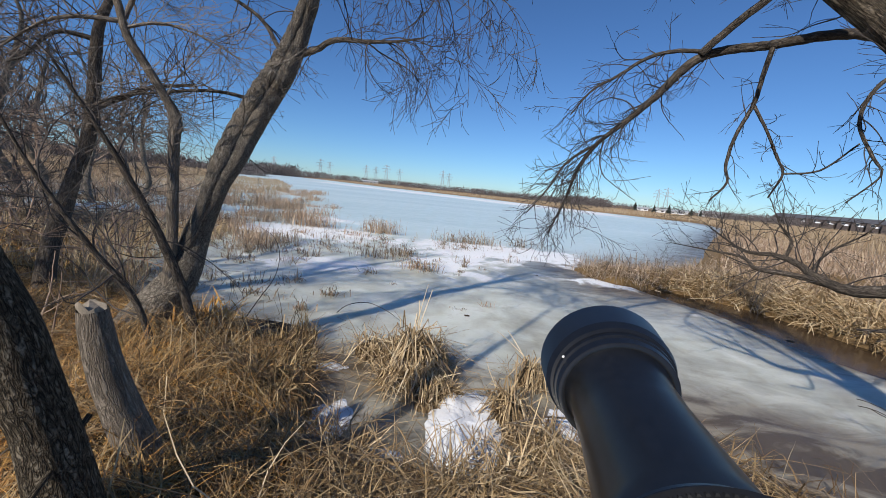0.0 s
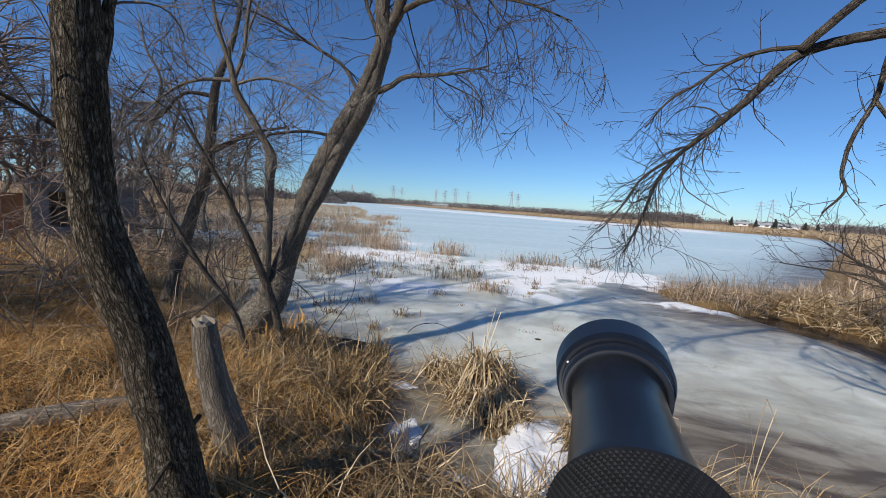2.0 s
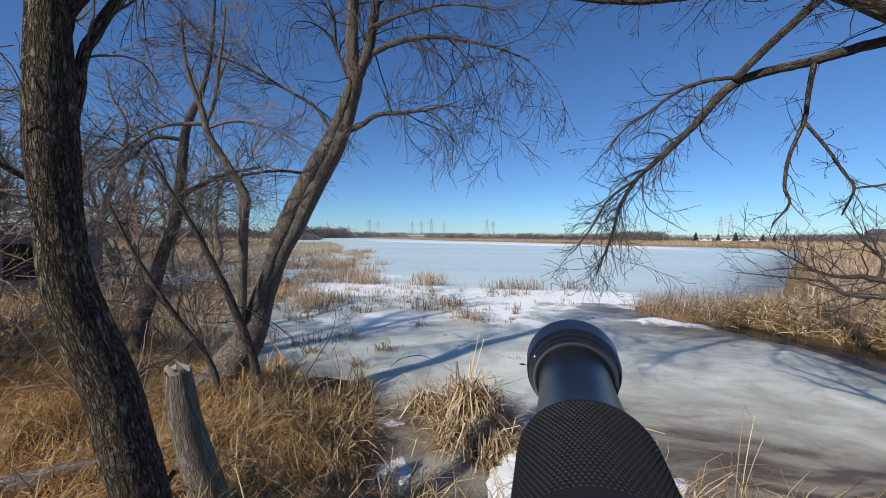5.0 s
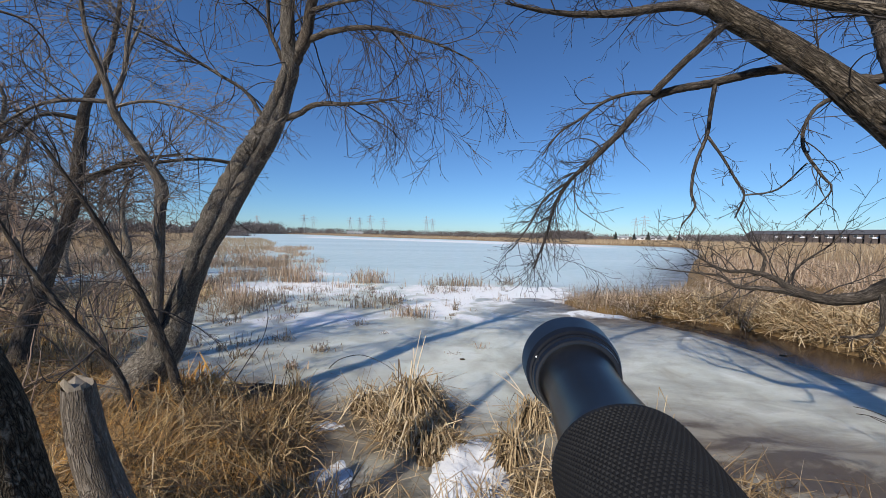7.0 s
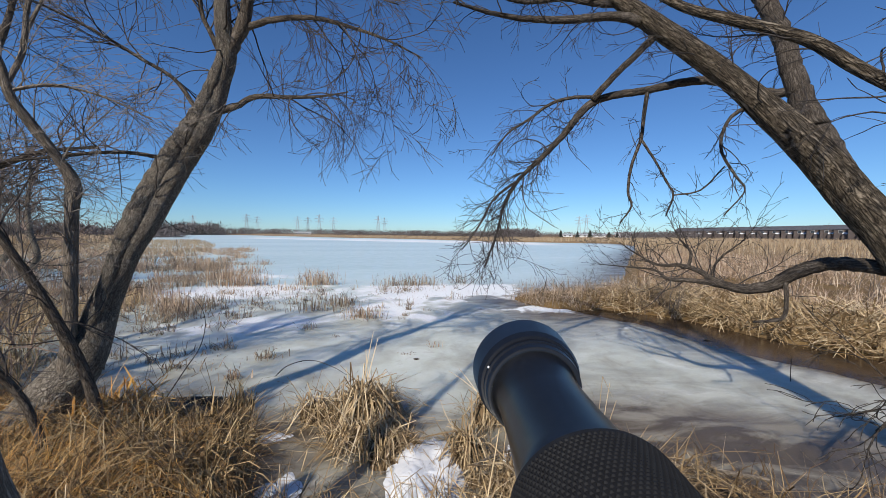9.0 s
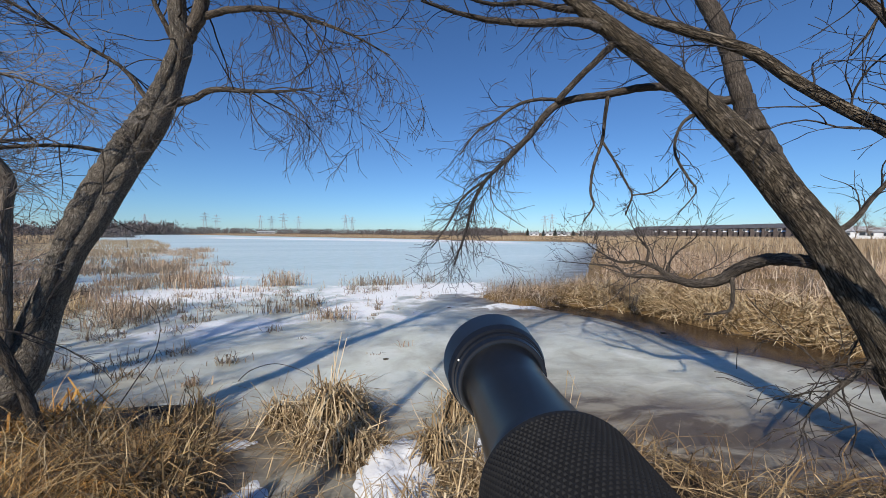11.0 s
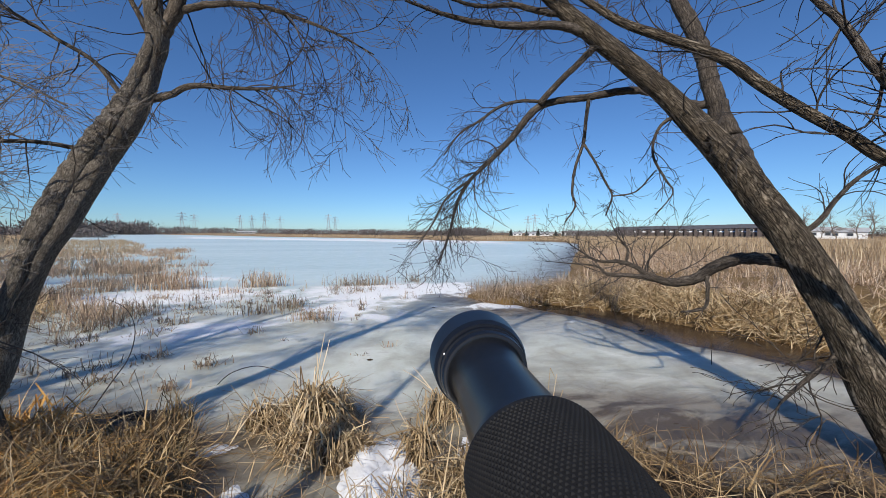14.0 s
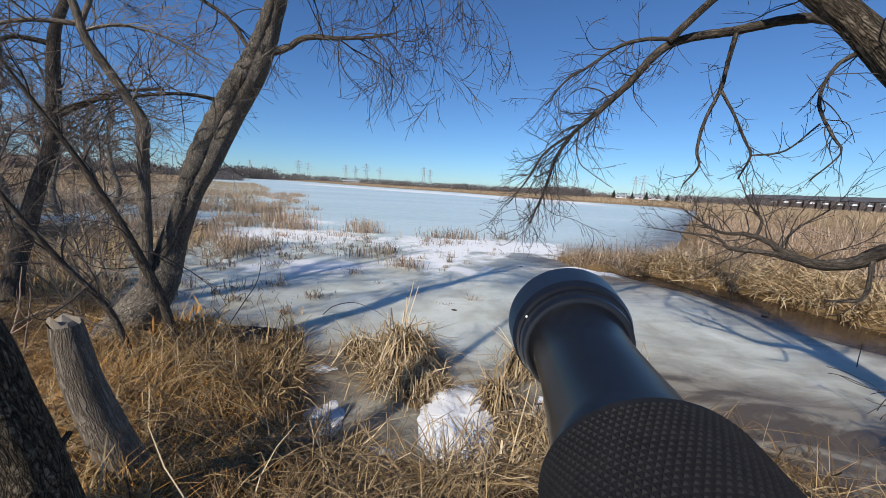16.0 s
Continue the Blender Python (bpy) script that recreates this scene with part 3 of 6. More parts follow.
BACK_STEM = [(-4.69, 4.08, 0.72, 0.091), (-4.61, 4.17, 1.17, 0.086), (-4.52, 4.26, 1.63, 0.072), (-4.42, 4.36, 2.08, 0.07), (-4.37, 4.41, 2.6, 0.067), (-4.34, 4.44, 3.09, 0.058), (-4.3, 4.48, 3.44, 0.05), (-4.17, 4.61, 3.98, 0.033), (-4.08, 4.68, 4.58, 0.024), (-4.04, 4.71, 5.31, 0.015)]
BACK_STEM_A = [(-4.38, 4.4, 2.46, 0.045), (-4.04, 4.44, 2.61, 0.032), (-3.71, 4.47, 2.75, 0.021), (-3.27, 4.56, 2.84, 0.013)]
BACK_STEM_B = [(-4.34, 4.44, 3.22, 0.031), (-4.64, 4.28, 3.21, 0.021), (-4.9, 4.13, 2.87, 0.015), (-5.14, 4.0, 2.78, 0.009)]
SLANT_A = [(-2.35, 3.13, 0.77, 0.038), (-2.44, 3.06, 1.14, 0.036), (-2.53, 2.99, 1.46, 0.032), (-2.62, 2.91, 1.75, 0.027), (-2.68, 2.85, 1.95, 0.021), (-2.79, 2.75, 2.25, 0.015), (-2.89, 2.65, 2.53, 0.009)]
SLANT_B = [(-2.39, 2.74, 0.66, 0.026), (-2.46, 2.68, 0.93, 0.024), (-2.58, 2.57, 1.21, 0.02), (-2.69, 2.45, 1.53, 0.017), (-2.78, 2.35, 1.83, 0.012), (-2.85, 2.26, 2.15, 0.007)]
NEAR_TRUNK = [(-1.4, 1.2, 0.87, 0.094), (-1.42, 1.17, 1.07, 0.093), (-1.45, 1.14, 1.32, 0.085), (-1.49, 1.09, 1.55, 0.078), (-1.52, 1.05, 1.77, 0.071), (-1.53, 1.04, 1.98, 0.065), (-1.53, 1.03, 2.18, 0.07), (-1.53, 1.03, 2.38, 0.067), (-1.53, 1.03, 2.58, 0.06), (-1.53, 1.03, 2.77, 0.05), (-1.52, 1.04, 3.07, 0.039), (-1.5, 1.07, 3.44, 0.03)]
NEAR_A = [(-1.53, 1.07, 2.27, 0.027), (-1.51, 1.1, 2.42, 0.021), (-1.5, 1.11, 2.55, 0.018), (-1.47, 1.15, 2.69, 0.019), (-1.42, 1.2, 2.85, 0.016), (-1.36, 1.28, 3.14, 0.011)]
NEAR_B = [(-1.54, 1.06, 2.57, 0.03), (-1.52, 1.08, 2.7, 0.026), (-1.49, 1.12, 2.79, 0.023), (-1.44, 1.19, 2.96, 0.017)]
NEAR_C = [(-1.55, 1.04, 2.09, 0.014), (-1.58, 0.99, 2.1, 0.01), (-1.62, 0.93, 2.15, 0.008), (-1.66, 0.87, 2.19, 0.006), (-1.69, 0.79, 2.21, 0.004)]
NEAR_D = [(-1.39, 1.34, 0.88, 0.012), (-1.37, 1.25, 0.84, 0.011), (-1.33, 1.13, 0.8, 0.011), (-1.31, 1.04, 0.76, 0.01)]
CUT_STUB = [(-1.44, 1.65, 0.36, 0.102), (-1.47, 1.62, 0.56, 0.087), (-1.51, 1.59, 0.76, 0.078), (-1.54, 1.56, 0.96, 0.07), (-1.56, 1.55, 1.13, 0.065), (-1.56, 1.54, 1.24, 0.054)]
RIGHT_TRUNK = [(4.18, 1.72, 0.2, 0.215), (4.1, 1.9, 0.6, 0.185), (4.02, 2.06, 1.0, 0.16), (3.92, 2.23, 1.42, 0.147), (3.87, 2.43, 1.83, 0.141), (3.78, 2.64, 2.2, 0.141), (3.59, 2.81, 2.59, 0.134), (3.37, 2.99, 2.97, 0.119), (3.13, 3.18, 3.36, 0.103), (2.86, 3.36, 3.7, 0.102), (2.57, 3.52, 4.01, 0.098), (2.3, 3.64, 4.28, 0.088), (1.99, 3.7, 4.54, 0.071), (1.57, 3.79, 4.85, 0.049), (1.09, 3.85, 5.04, 0.027)]
RIGHT_FORK = [(3.88, 2.76, 2.33, 0.105), (3.84, 2.91, 2.68, 0.111), (3.79, 3.04, 3.02, 0.102), (3.73, 3.12, 3.36, 0.091), (3.68, 3.18, 3.7, 0.083), (3.61, 3.26, 4.05, 0.079), (3.5, 3.37, 4.42, 0.072), (3.38, 3.49, 4.9, 0.054), (3.21, 3.65, 5.53, 0.033)]
RIGHT_A = [(3.75, 3.1, 3.26, 0.047), (3.59, 3.28, 3.3, 0.046), (3.41, 3.39, 3.42, 0.044), (3.09, 3.62, 3.52, 0.043), (2.7, 3.79, 3.47, 0.041), (2.33, 3.97, 3.44, 0.043), (2.09, 3.99, 3.31, 0.043), (1.85, 4.0, 3.01, 0.036), (1.6, 3.99, 2.75, 0.028), (1.34, 3.98, 2.5, 0.021), (1.18, 3.98, 2.23, 0.016), (1.09, 3.95, 1.92, 0.012), (0.94, 3.89, 1.55, 0.007)]
RIGHT_B = [(2.59, 3.51, 3.91, 0.042), (2.46, 3.66, 3.76, 0.035), (2.31, 3.81, 3.59, 0.034), (2.17, 3.95, 3.41, 0.038)]
RIGHT_C = [(2.44, 3.55, 4.05, 0.055), (2.2, 3.64, 4.13, 0.043), (1.76, 3.76, 4.13, 0.038), (1.34, 3.83, 4.15, 0.029), (0.96, 3.83, 4.18, 0.02), (0.57, 3.76, 4.21, 0.012)]
RIGHT_D = [(2.32, 3.63, 4.25, 0.043), (2.02, 3.75, 4.32, 0.035), (1.75, 3.82, 4.38, 0.029), (1.35, 3.87, 4.34, 0.02), (0.92, 3.89, 4.41, 0.013)]
RIGHT_H1 = [(2.71, 3.79, 3.48, 0.023), (2.66, 3.77, 3.18, 0.02), (2.64, 3.78, 2.94, 0.018), (2.54, 3.78, 2.66, 0.016), (2.49, 3.76, 2.37, 0.014), (2.52, 3.74, 2.21, 0.011), (2.43, 3.8, 2.03, 0.007)]
RIGHT_H2 = [(2.64, 3.78, 2.94, 0.016), (2.75, 3.69, 2.69, 0.013), (2.84, 3.63, 2.46, 0.011), (2.89, 3.59, 2.32, 0.011), (2.84, 3.63, 2.1, 0.007)]
RIGHT_H3 = [(2.89, 3.59, 2.32, 0.009), (3.07, 3.44, 2.36, 0.008), (3.21, 3.31, 2.58, 0.006)]
RIGHT_H4 = [(3.31, 3.04, 3.1, 0.02), (3.17, 3.14, 3.06, 0.017), (3.06, 3.17, 2.92, 0.015), (3.05, 3.19, 2.7, 0.013), (3.13, 3.1, 2.44, 0.011), (3.18, 3.06, 2.31, 0.007), (3.07, 3.16, 2.09, 0.006)]
RIGHT_LEFTTIP = [(2.25, 3.96, 3.43, 0.021), (2.0, 4.04, 3.45, 0.019), (1.73, 4.05, 3.37, 0.017), (1.45, 4.05, 3.17, 0.014), (1.23, 4.07, 3.02, 0.011), (1.05, 4.07, 2.77, 0.007)]
RIGHT_TIP2 = [(1.34, 3.98, 2.5, 0.014), (1.06, 3.96, 2.29, 0.012), (0.89, 3.9, 2.01, 0.009), (0.69, 3.84, 1.74, 0.004)]
RIGHT_R4 = [(3.92, 2.43, 1.89, 0.028), (4.03, 2.35, 2.0, 0.023), (4.12, 2.29, 2.19, 0.019), (4.23, 2.2, 2.38, 0.016), (4.34, 2.08, 2.49, 0.012), (4.51, 1.95, 2.54, 0.006)]
LOW_LIMB = [(3.94, 2.4, 1.61, 0.056), (3.81, 2.6, 1.66, 0.058), (3.72, 2.81, 1.65, 0.059), (3.64, 2.99, 1.55, 0.059), (3.59, 3.13, 1.42, 0.056), (3.48, 3.32, 1.36, 0.048), (3.41, 3.53, 1.39, 0.04), (3.35, 3.73, 1.5, 0.031), (3.27, 3.92, 1.55, 0.024), (3.15, 4.14, 1.54, 0.017), (3.04, 4.35, 1.65, 0.01), (2.91, 4.55, 1.8, 0.004)]
LOW_B = [(3.45, 3.49, 1.37, 0.035), (3.26, 3.67, 1.4, 0.026), (3.08, 3.88, 1.4, 0.022), (3.01, 4.0, 1.49, 0.014), (2.76, 4.3, 1.51, 0.008), (2.59, 4.51, 1.52, 0.004)]
LOW_C = [(3.3, 3.83, 1.54, 0.018), (3.35, 3.86, 1.71, 0.015), (3.27, 3.93, 1.85, 0.009), (3.25, 4.07, 2.06, 0.003)]
LOW_D = [(3.61, 3.03, 1.5, 0.021), (3.58, 2.99, 1.3, 0.019), (3.52, 2.97, 1.14, 0.017), (3.32, 3.06, 1.09, 0.009)]
LOW_E = [(3.38, 3.63, 1.44, 0.014), (3.48, 3.61, 1.65, 0.011), (3.69, 3.54, 1.85, 0.006), (3.85, 3.51, 2.08, 0.002)]
OVER_TRUNK = [(3.58, 0.51, 1.41, 0.041), (3.5, 0.69, 1.65, 0.042), (3.38, 0.98, 1.92, 0.044), (3.27, 1.28, 2.17, 0.042), (3.17, 1.53, 2.36, 0.039), (3.09, 1.67, 2.53, 0.038), (2.98, 1.85, 2.73, 0.038), (2.87, 2.03, 2.95, 0.039), (2.75, 2.18, 3.17, 0.039), (2.64, 2.32, 3.31, 0.038), (2.46, 2.51, 3.48, 0.038), (2.24, 2.7, 3.66, 0.034), (2.07, 2.84, 3.85, 0.029), (1.83, 2.99, 4.09, 0.021)]
OVER_A = [(3.33, 1.12, 2.04, 0.028), (3.17, 1.27, 2.36, 0.027), (3.05, 1.41, 2.65, 0.027), (2.95, 1.51, 2.9, 0.025), (2.89, 1.61, 3.16, 0.022), (2.83, 1.72, 3.36, 0.02), (2.73, 1.88, 3.68, 0.014)]
OVER_B = [(3.02, 1.49, 2.77, 0.009), (3.01, 1.5, 2.63, 0.008), (2.99, 1.54, 2.54, 0.007), (3.0, 1.62, 2.53, 0.004)]
OVER_C = [(2.89, 1.61, 3.16, 0.009), (2.87, 1.66, 3.05, 0.007), (2.84, 1.71, 2.96, 0.005)]
FALLEN = [(4.13, 2.07, 1.03, 0.026), (3.86, 2.13, 0.84, 0.022), (3.61, 2.17, 0.66, 0.017), (3.37, 2.17, 0.52, 0.01)]


def rooted(ctrl, sink=0.12):
    """Carries a trunk on, along its own line, into the ground, with a flare."""
    c = [tuple(r) for r in ctrl]
    p, q = np.array(c[0][:3]), np.array(c[1][:3])
    d = (p - q) / np.linalg.norm(p - q)
    d = d + np.array([0, 0, -0.8])
    d /= np.linalg.norm(d)
    r = c[0][3]
    for _ in range(40):
        if p[2] < float(land(p[0], p[1])) - sink:
            break
        p = p + d * 0.12
        r *= 1.05
    if np.linalg.norm(p - np.array(c[0][:3])) > 0.05:
        c = [(*p, r)] + c
    return c


def tree_of(name, label, trunk, limbs, bark, limb_bark, seed, twigs, twig_mat=TWIG, root=True, ridge=0.12, sides=26, category="tree", twin=False):
    base = trunk[0]
    t = thing(name, label, category, at=(base[0], base[1], float(land(base[0], base[1]))))
    tb = Tubes()
    line = flow(rooted(trunk) if root else trunk, 0.035)
    tb.add(line[:, :3], line[:, 3], sides, ridge, seed)
    part("trunk", tb.mesh("trunk", bark), t)
    rnd = np.random.RandomState(int(seed * 10) + 5)
    tw = Tubes()
    lines = [line]
    for ctrl in limbs:
        lb = Tubes()
        l = flow(ctrl, 0.04)
        jit = rnd.normal(0, 1, (len(l), 3)) * (l[:, 3:4] * 0.06)
        jit[:2] = 0
        l[:, :3] += jit
        lb.add(l[:, :3], l[:, 3], 14 if ctrl[0][3] > 0.05 else 8, 0.10, seed + len(lines))
        part("limb", lb.mesh("limb", bark if twin and ctrl is limbs[-1] else limb_bark), t)
        lines.append(l)
    for k, count, length, kw in twigs:
        dress(tw, rnd, lines[k], count, length, **kw)
    if tw.n:
        part("twigs", tw.mesh("twigs", twig_mat), t, "fine bare twigs", "stuff")
    return t


tree_of("willow", "leaning grey-barked willow with two stems and bare drooping branches", WILLOW_TRUNK + WILLOW_A[1:],
        [WILLOW_B, WILLOW_C, WILLOW_D, WILLOW_E, WILLOW_F, WILLOW_G, WILLOW_H, WILLOW_SEAM], BARK_GREY, BARK_LIMB, 1.0,
        [(0, 26, 1.1, dict(fat=1.15, droop=0.25, lo=0.72)), (1, 26, 1.1, dict(fat=1.15, droop=0.5, lo=0.3)), (2, 30, 1.0, dict(fat=1.15, droop=0.9)), (3, 26, 0.95, dict(fat=1.15, droop=1.1, lo=0.25)),
         (4, 36, 0.95, dict(fat=1.15, droop=0.1)), (5, 34, 0.85, dict(fat=1.15, droop=0.2)), (6, 20, 1.0, dict(fat=1.15, droop=0.2)), (7, 26, 0.9, dict(fat=1.15, droop=0.8)),
         (0, 22, 0.6, dict(fat=1.15, droop=0.7, lo=0.35, hi=0.7, level=1))], TWIG_MID, twin=True)
tree_of("broken_willow", "slender broken willow stem with a knobbed bend and snapped tops", SNAG, [SNAG_A, SNAG_B, SNAG_C, SNAG_D], BARK_DEAD, BARK_DEAD, 2.0,
        [(0, 30, 0.85, dict(droop=0.1, lo=0.4)), (1, 22, 0.75, dict(droop=0.0)), (3, 34, 0.95, dict(droop=0.0)), (4, 24, 0.8, dict(droop=0.2))], TWIG_GREY, ridge=0.08, sides=16)
tree_of("willow", "dark upright willow standing behind the thicket", BACK_STEM, [BACK_STEM_A, BACK_STEM_B], BARK_LIMB, BARK_LIMB, 3.0,
        [(0, 50, 1.2, dict(droop=0.1, lo=0.3)), (1, 26, 1.0, dict(droop=0.1)), (2, 30, 1.0, dict(droop=0.1))], TWIG_PALE, ridge=0.08, sides=16)
for ctrl, sd in ((SLANT_A, 4.0), (SLANT_B, 5.0)):
    tree_of("willow_sapling", "thin slanting willow stem in the thicket", ctrl, [], BARK_LIMB, BARK_LIMB, sd, [(0, 20, 0.75, dict(droop=0.0, lo=0.25))], ridge=0.05, sides=10)

def crown_limbs(base, count, seed, reach, rise):
    """Limbs of a high crown, spreading from the top of a trunk."""
    r = np.random.RandomState(seed)
    out = []
    for k in range(count):
        a = 6.283 * (k + r.uniform(-0.3, 0.3)) / count
        p, rows = np.array(base[:3], dtype=float), []
        d = np.array([math.cos(a) * 0.75, math.sin(a) * 0.75, 1.0])
        for i in range(6):
            rows.append((*p, base[3] * 0.62 * (1 - i / 6.3)))
            d = d + np.array([math.cos(a), math.sin(a), 0]) * 0.16 + r.normal(0, 0.2, 3)
            p = p + d / np.linalg.norm(d) * np.array([reach, reach, rise]) / 5 * r.uniform(0.8, 1.2)
        out.append(rows)
    return out


top = NEAR_TRUNK[-1]
high = (top[0] + 0.05, top[1] + 0.1, top[2] + 1.3, top[3] * 0.8)
tree_of("willow", "thick furrowed trunk close by, lit on one side", NEAR_TRUNK + [high], [NEAR_A, NEAR_B, NEAR_C, NEAR_D] + crown_limbs(high, 5, 3, 3.0, 2.6), BARK_OLIVE, BARK_OLIVE, 6.0,
        [(1, 10, 0.6, dict(droop=0.0)), (2, 8, 0.6, dict(droop=0.0)), (3, 16, 0.5, dict(droop=0.0, lo=0.3))] + [(k, 9, 1.2, dict(droop=0.1, lo=0.25, density=2.5)) for k in range(5, 10)], TWIG_PALE, ridge=0.10, sides=36)
tree_of("willow", "big leaning willow with deeply furrowed bark and hanging bare limbs", RIGHT_TRUNK,
        [RIGHT_FORK, RIGHT_A, RIGHT_B, RIGHT_C, RIGHT_D, RIGHT_H1, RIGHT_H2, RIGHT_H3, RIGHT_H4, RIGHT_LEFTTIP, RIGHT_TIP2, RIGHT_R4, LOW_LIMB, LOW_B, LOW_C, LOW_D, LOW_E],
        BARK_OLD, BARK_DARK, 7.0,
        [(0, 44, 0.8, dict(wiggle=0.55, fat=1.2, density=4.6, droop=0.5, lo=0.5)), (1, 34, 0.8, dict(wiggle=0.55, fat=1.2, density=4.6, droop=0.3, lo=0.35)), (2, 60, 0.55, dict(wiggle=0.55, fat=1.2, density=4.6, droop=0.7, lo=0.42)), (2, 30, 0.6, dict(wiggle=0.55, fat=1.2, density=4.6, droop=0.2, lo=0.55)), (4, 26, 0.6, dict(wiggle=0.55, fat=1.2, density=4.6, droop=0.9, lo=0.15)), (2, 34, 0.8, dict(wiggle=0.55, fat=1.2, density=4.6, droop=1.2, lo=0.6)),
         (5, 22, 0.6, dict(wiggle=0.55, fat=1.2, density=4.6, droop=0.8)), (6, 20, 0.34, dict(wiggle=0.55, fat=1.2, density=4.6, droop=0.5)), (7, 18, 0.34, dict(wiggle=0.55, fat=1.2, density=4.6, droop=0.2)), (8, 12, 0.3, dict(wiggle=0.55, fat=1.2, density=4.6, droop=0.1, level=1)),
         (9, 24, 0.4, dict(wiggle=0.55, fat=1.2, density=4.6, droop=0.5)), (10, 26, 0.5, dict(wiggle=0.55, fat=1.2, density=4.6, droop=0.4)), (10, 20, 0.55, dict(wiggle=0.55, fat=1.2, density=4.6, droop=1.1)), (11, 36, 0.55, dict(wiggle=0.55, fat=1.2, density=4.6, droop=0.8)), (12, 20, 0.6, dict(wiggle=0.55, fat=1.2, density=4.6, droop=0.0)),
         (13, 44, 0.66, dict(wiggle=0.55, fat=1.2, density=4.6, droop=-0.5, lo=0.45, updown=0.35)), (14, 24, 0.55, dict(wiggle=0.55, fat=1.2, density=4.6, droop=-0.2, updown=0.2)), (15, 22, 0.55, dict(wiggle=0.55, fat=1.2, density=4.6, droop=-0.5, updown=0.3)), (16, 8, 0.25, dict(wiggle=0.55, fat=1.2, density=4.6, droop=0.2, level=1)),
         (17, 14, 0.5, dict(wiggle=0.55, fat=1.2, density=4.6, droop=-0.5, updown=0.3))], ridge=0.14, sides=40)
tree_of("willow", "mossy willow limb reaching overhead from beside the bank", OVER_TRUNK, [OVER_A, OVER_B, OVER_C], BARK_OLD, BARK_DARK, 8.0,
        [(0, 36, 0.7, dict(wiggle=0.55, fat=1.2, density=4.6, droop=0.4, lo=0.3)), (1, 30, 0.7, dict(wiggle=0.55, fat=1.2, density=4.6, droop=0.5)), (2, 8, 0.35, dict(wiggle=0.55, fat=1.2, density=4.6, droop=0.5, level=1)), (3, 8, 0.4, dict(wiggle=0.55, fat=1.2, density=4.6, droop=0.5, level=1))], ridge=0.10, sides=20)
# ---- grass, reeds and tussocks ----
RND = np.random.RandomState(11)
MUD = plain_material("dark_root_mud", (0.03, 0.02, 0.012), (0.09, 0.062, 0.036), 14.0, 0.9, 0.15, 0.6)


ROOT = plain_material("matted_root_straw", (0.09, 0.06, 0.032), (0.24, 0.165, 0.09), 30.0, 0.9, 0.1, 0.8)


def scatter(n, x0, x1, y0, y1, test):
    x, y = RND.uniform(x0, x1, n * 6), RND.uniform(y0, y1, n * 6)
    ok = test(x, y)
    x, y = x[ok][:n], y[ok][:n]
    return x, y


def on_ground(x, y, lift=-0.01):
    return np.stack([x, y, np.maximum(land(x, y), np.where(shore(LAKE, x, y) > 0, 0.0, -1)) + lift], -1)


def rough_patch(x, y, scale, seed, level):
    return ripple(x, y, scale, seed) + 0.5 * ripple(x, y, scale * 2.7, seed + 4) > level


def grass_field(name, label, material, n, area, test, length, width, lean, bend, head=None, spread=6.28, segs=3, kink=0.0):
    x, y = scatter(n, *area, test)
    m = len(x)
    heading = RND.uniform(0, 6.283, m) if head is None else head + RND.normal(0, spread, m)
    # neighbouring leaves fall the same way
    heading = heading + (1.6 if spread < 6 else 0.0) * ripple(x, y, 3.1, 8)
    ob = part(name, blades(name, on_ground(x, y), heading, RND.uniform(*length, m), RND.uniform(*width, m), RND.uniform(*lean, m),
                           RND.uniform(*bend, m), material, segs, kink=RND.uniform(0, 1, m) ** 3 * kink if kink else None))
    return tagged(ob, label, "grass", kind="stuff")


def hummock(x, y):
    """Height of the matted grass over the soil."""
    d = np.clip(-shore(LAKE, x, y) / 0.5, 0, 1)
    return d * (0.03 + 0.13 * np.clip(ripple(x, y, 3.2, 2) + 0.6 * ripple(x, y, 7.1, 5) + 0.25, 0, 2))


def lay(name, label, material, n, area, test, length, width, arch=0.05, turn=0.35, top=hummock, segs=4):
    """Leaves and stalks lying matted over the hummocks of the bank."""
    x, y = scatter(n, *area, test)
    m = len(x)
    step = RND.uniform(*length, m) / segs
    h = RND.uniform(0, 6.283, m)
    rise = RND.uniform(0, 1, m) ** 2 * arch
    lift = RND.uniform(0.0, 1.0, m) ** 2 * 0.05
    tail = RND.uniform(0, 1, m) ** 4 * arch * 2.5
    rows = []
    for s in range(segs + 1):
        f = s / segs
        z = np.maximum(land(x, y), 0.0) + top(x, y) + lift + rise * math.sin(math.pi * f) + tail * f
        rows.append(np.stack([x, y, z], -1))
        h = h + RND.normal(0, turn, m) + (RND.uniform(0, 1, m) > 0.88) * RND.normal(0, 1.2, m)
        x, y = x + np.cos(h) * step, y + np.sin(h) * step
    ob = part(name, ribbons(name, np.stack(rows, 1), RND.uniform(*width, m), material))
    return tagged(ob, label, "grass", kind="stuff")


def bank_test(x, y):
    return (shore(LAKE, x, y) < 0.05) & (np.hypot(x - 0.05, y) > 0.45)


def gold_ground(x, y):
    return bank_test(x, y) & (y < 2.9 - 0.75 * (x + 0.9)) & (x < -0.75 + 0.3 * ripple(x, y, 2.7, 4)) & (y > -0.1 + 0.3 * ripple(x, y, 2.1, 7))


# Dark sheet under the blades, so the gaps between them read dark.
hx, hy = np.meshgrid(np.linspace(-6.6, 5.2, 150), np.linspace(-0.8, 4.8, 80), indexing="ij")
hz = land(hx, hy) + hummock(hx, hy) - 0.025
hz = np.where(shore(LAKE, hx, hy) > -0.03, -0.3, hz)
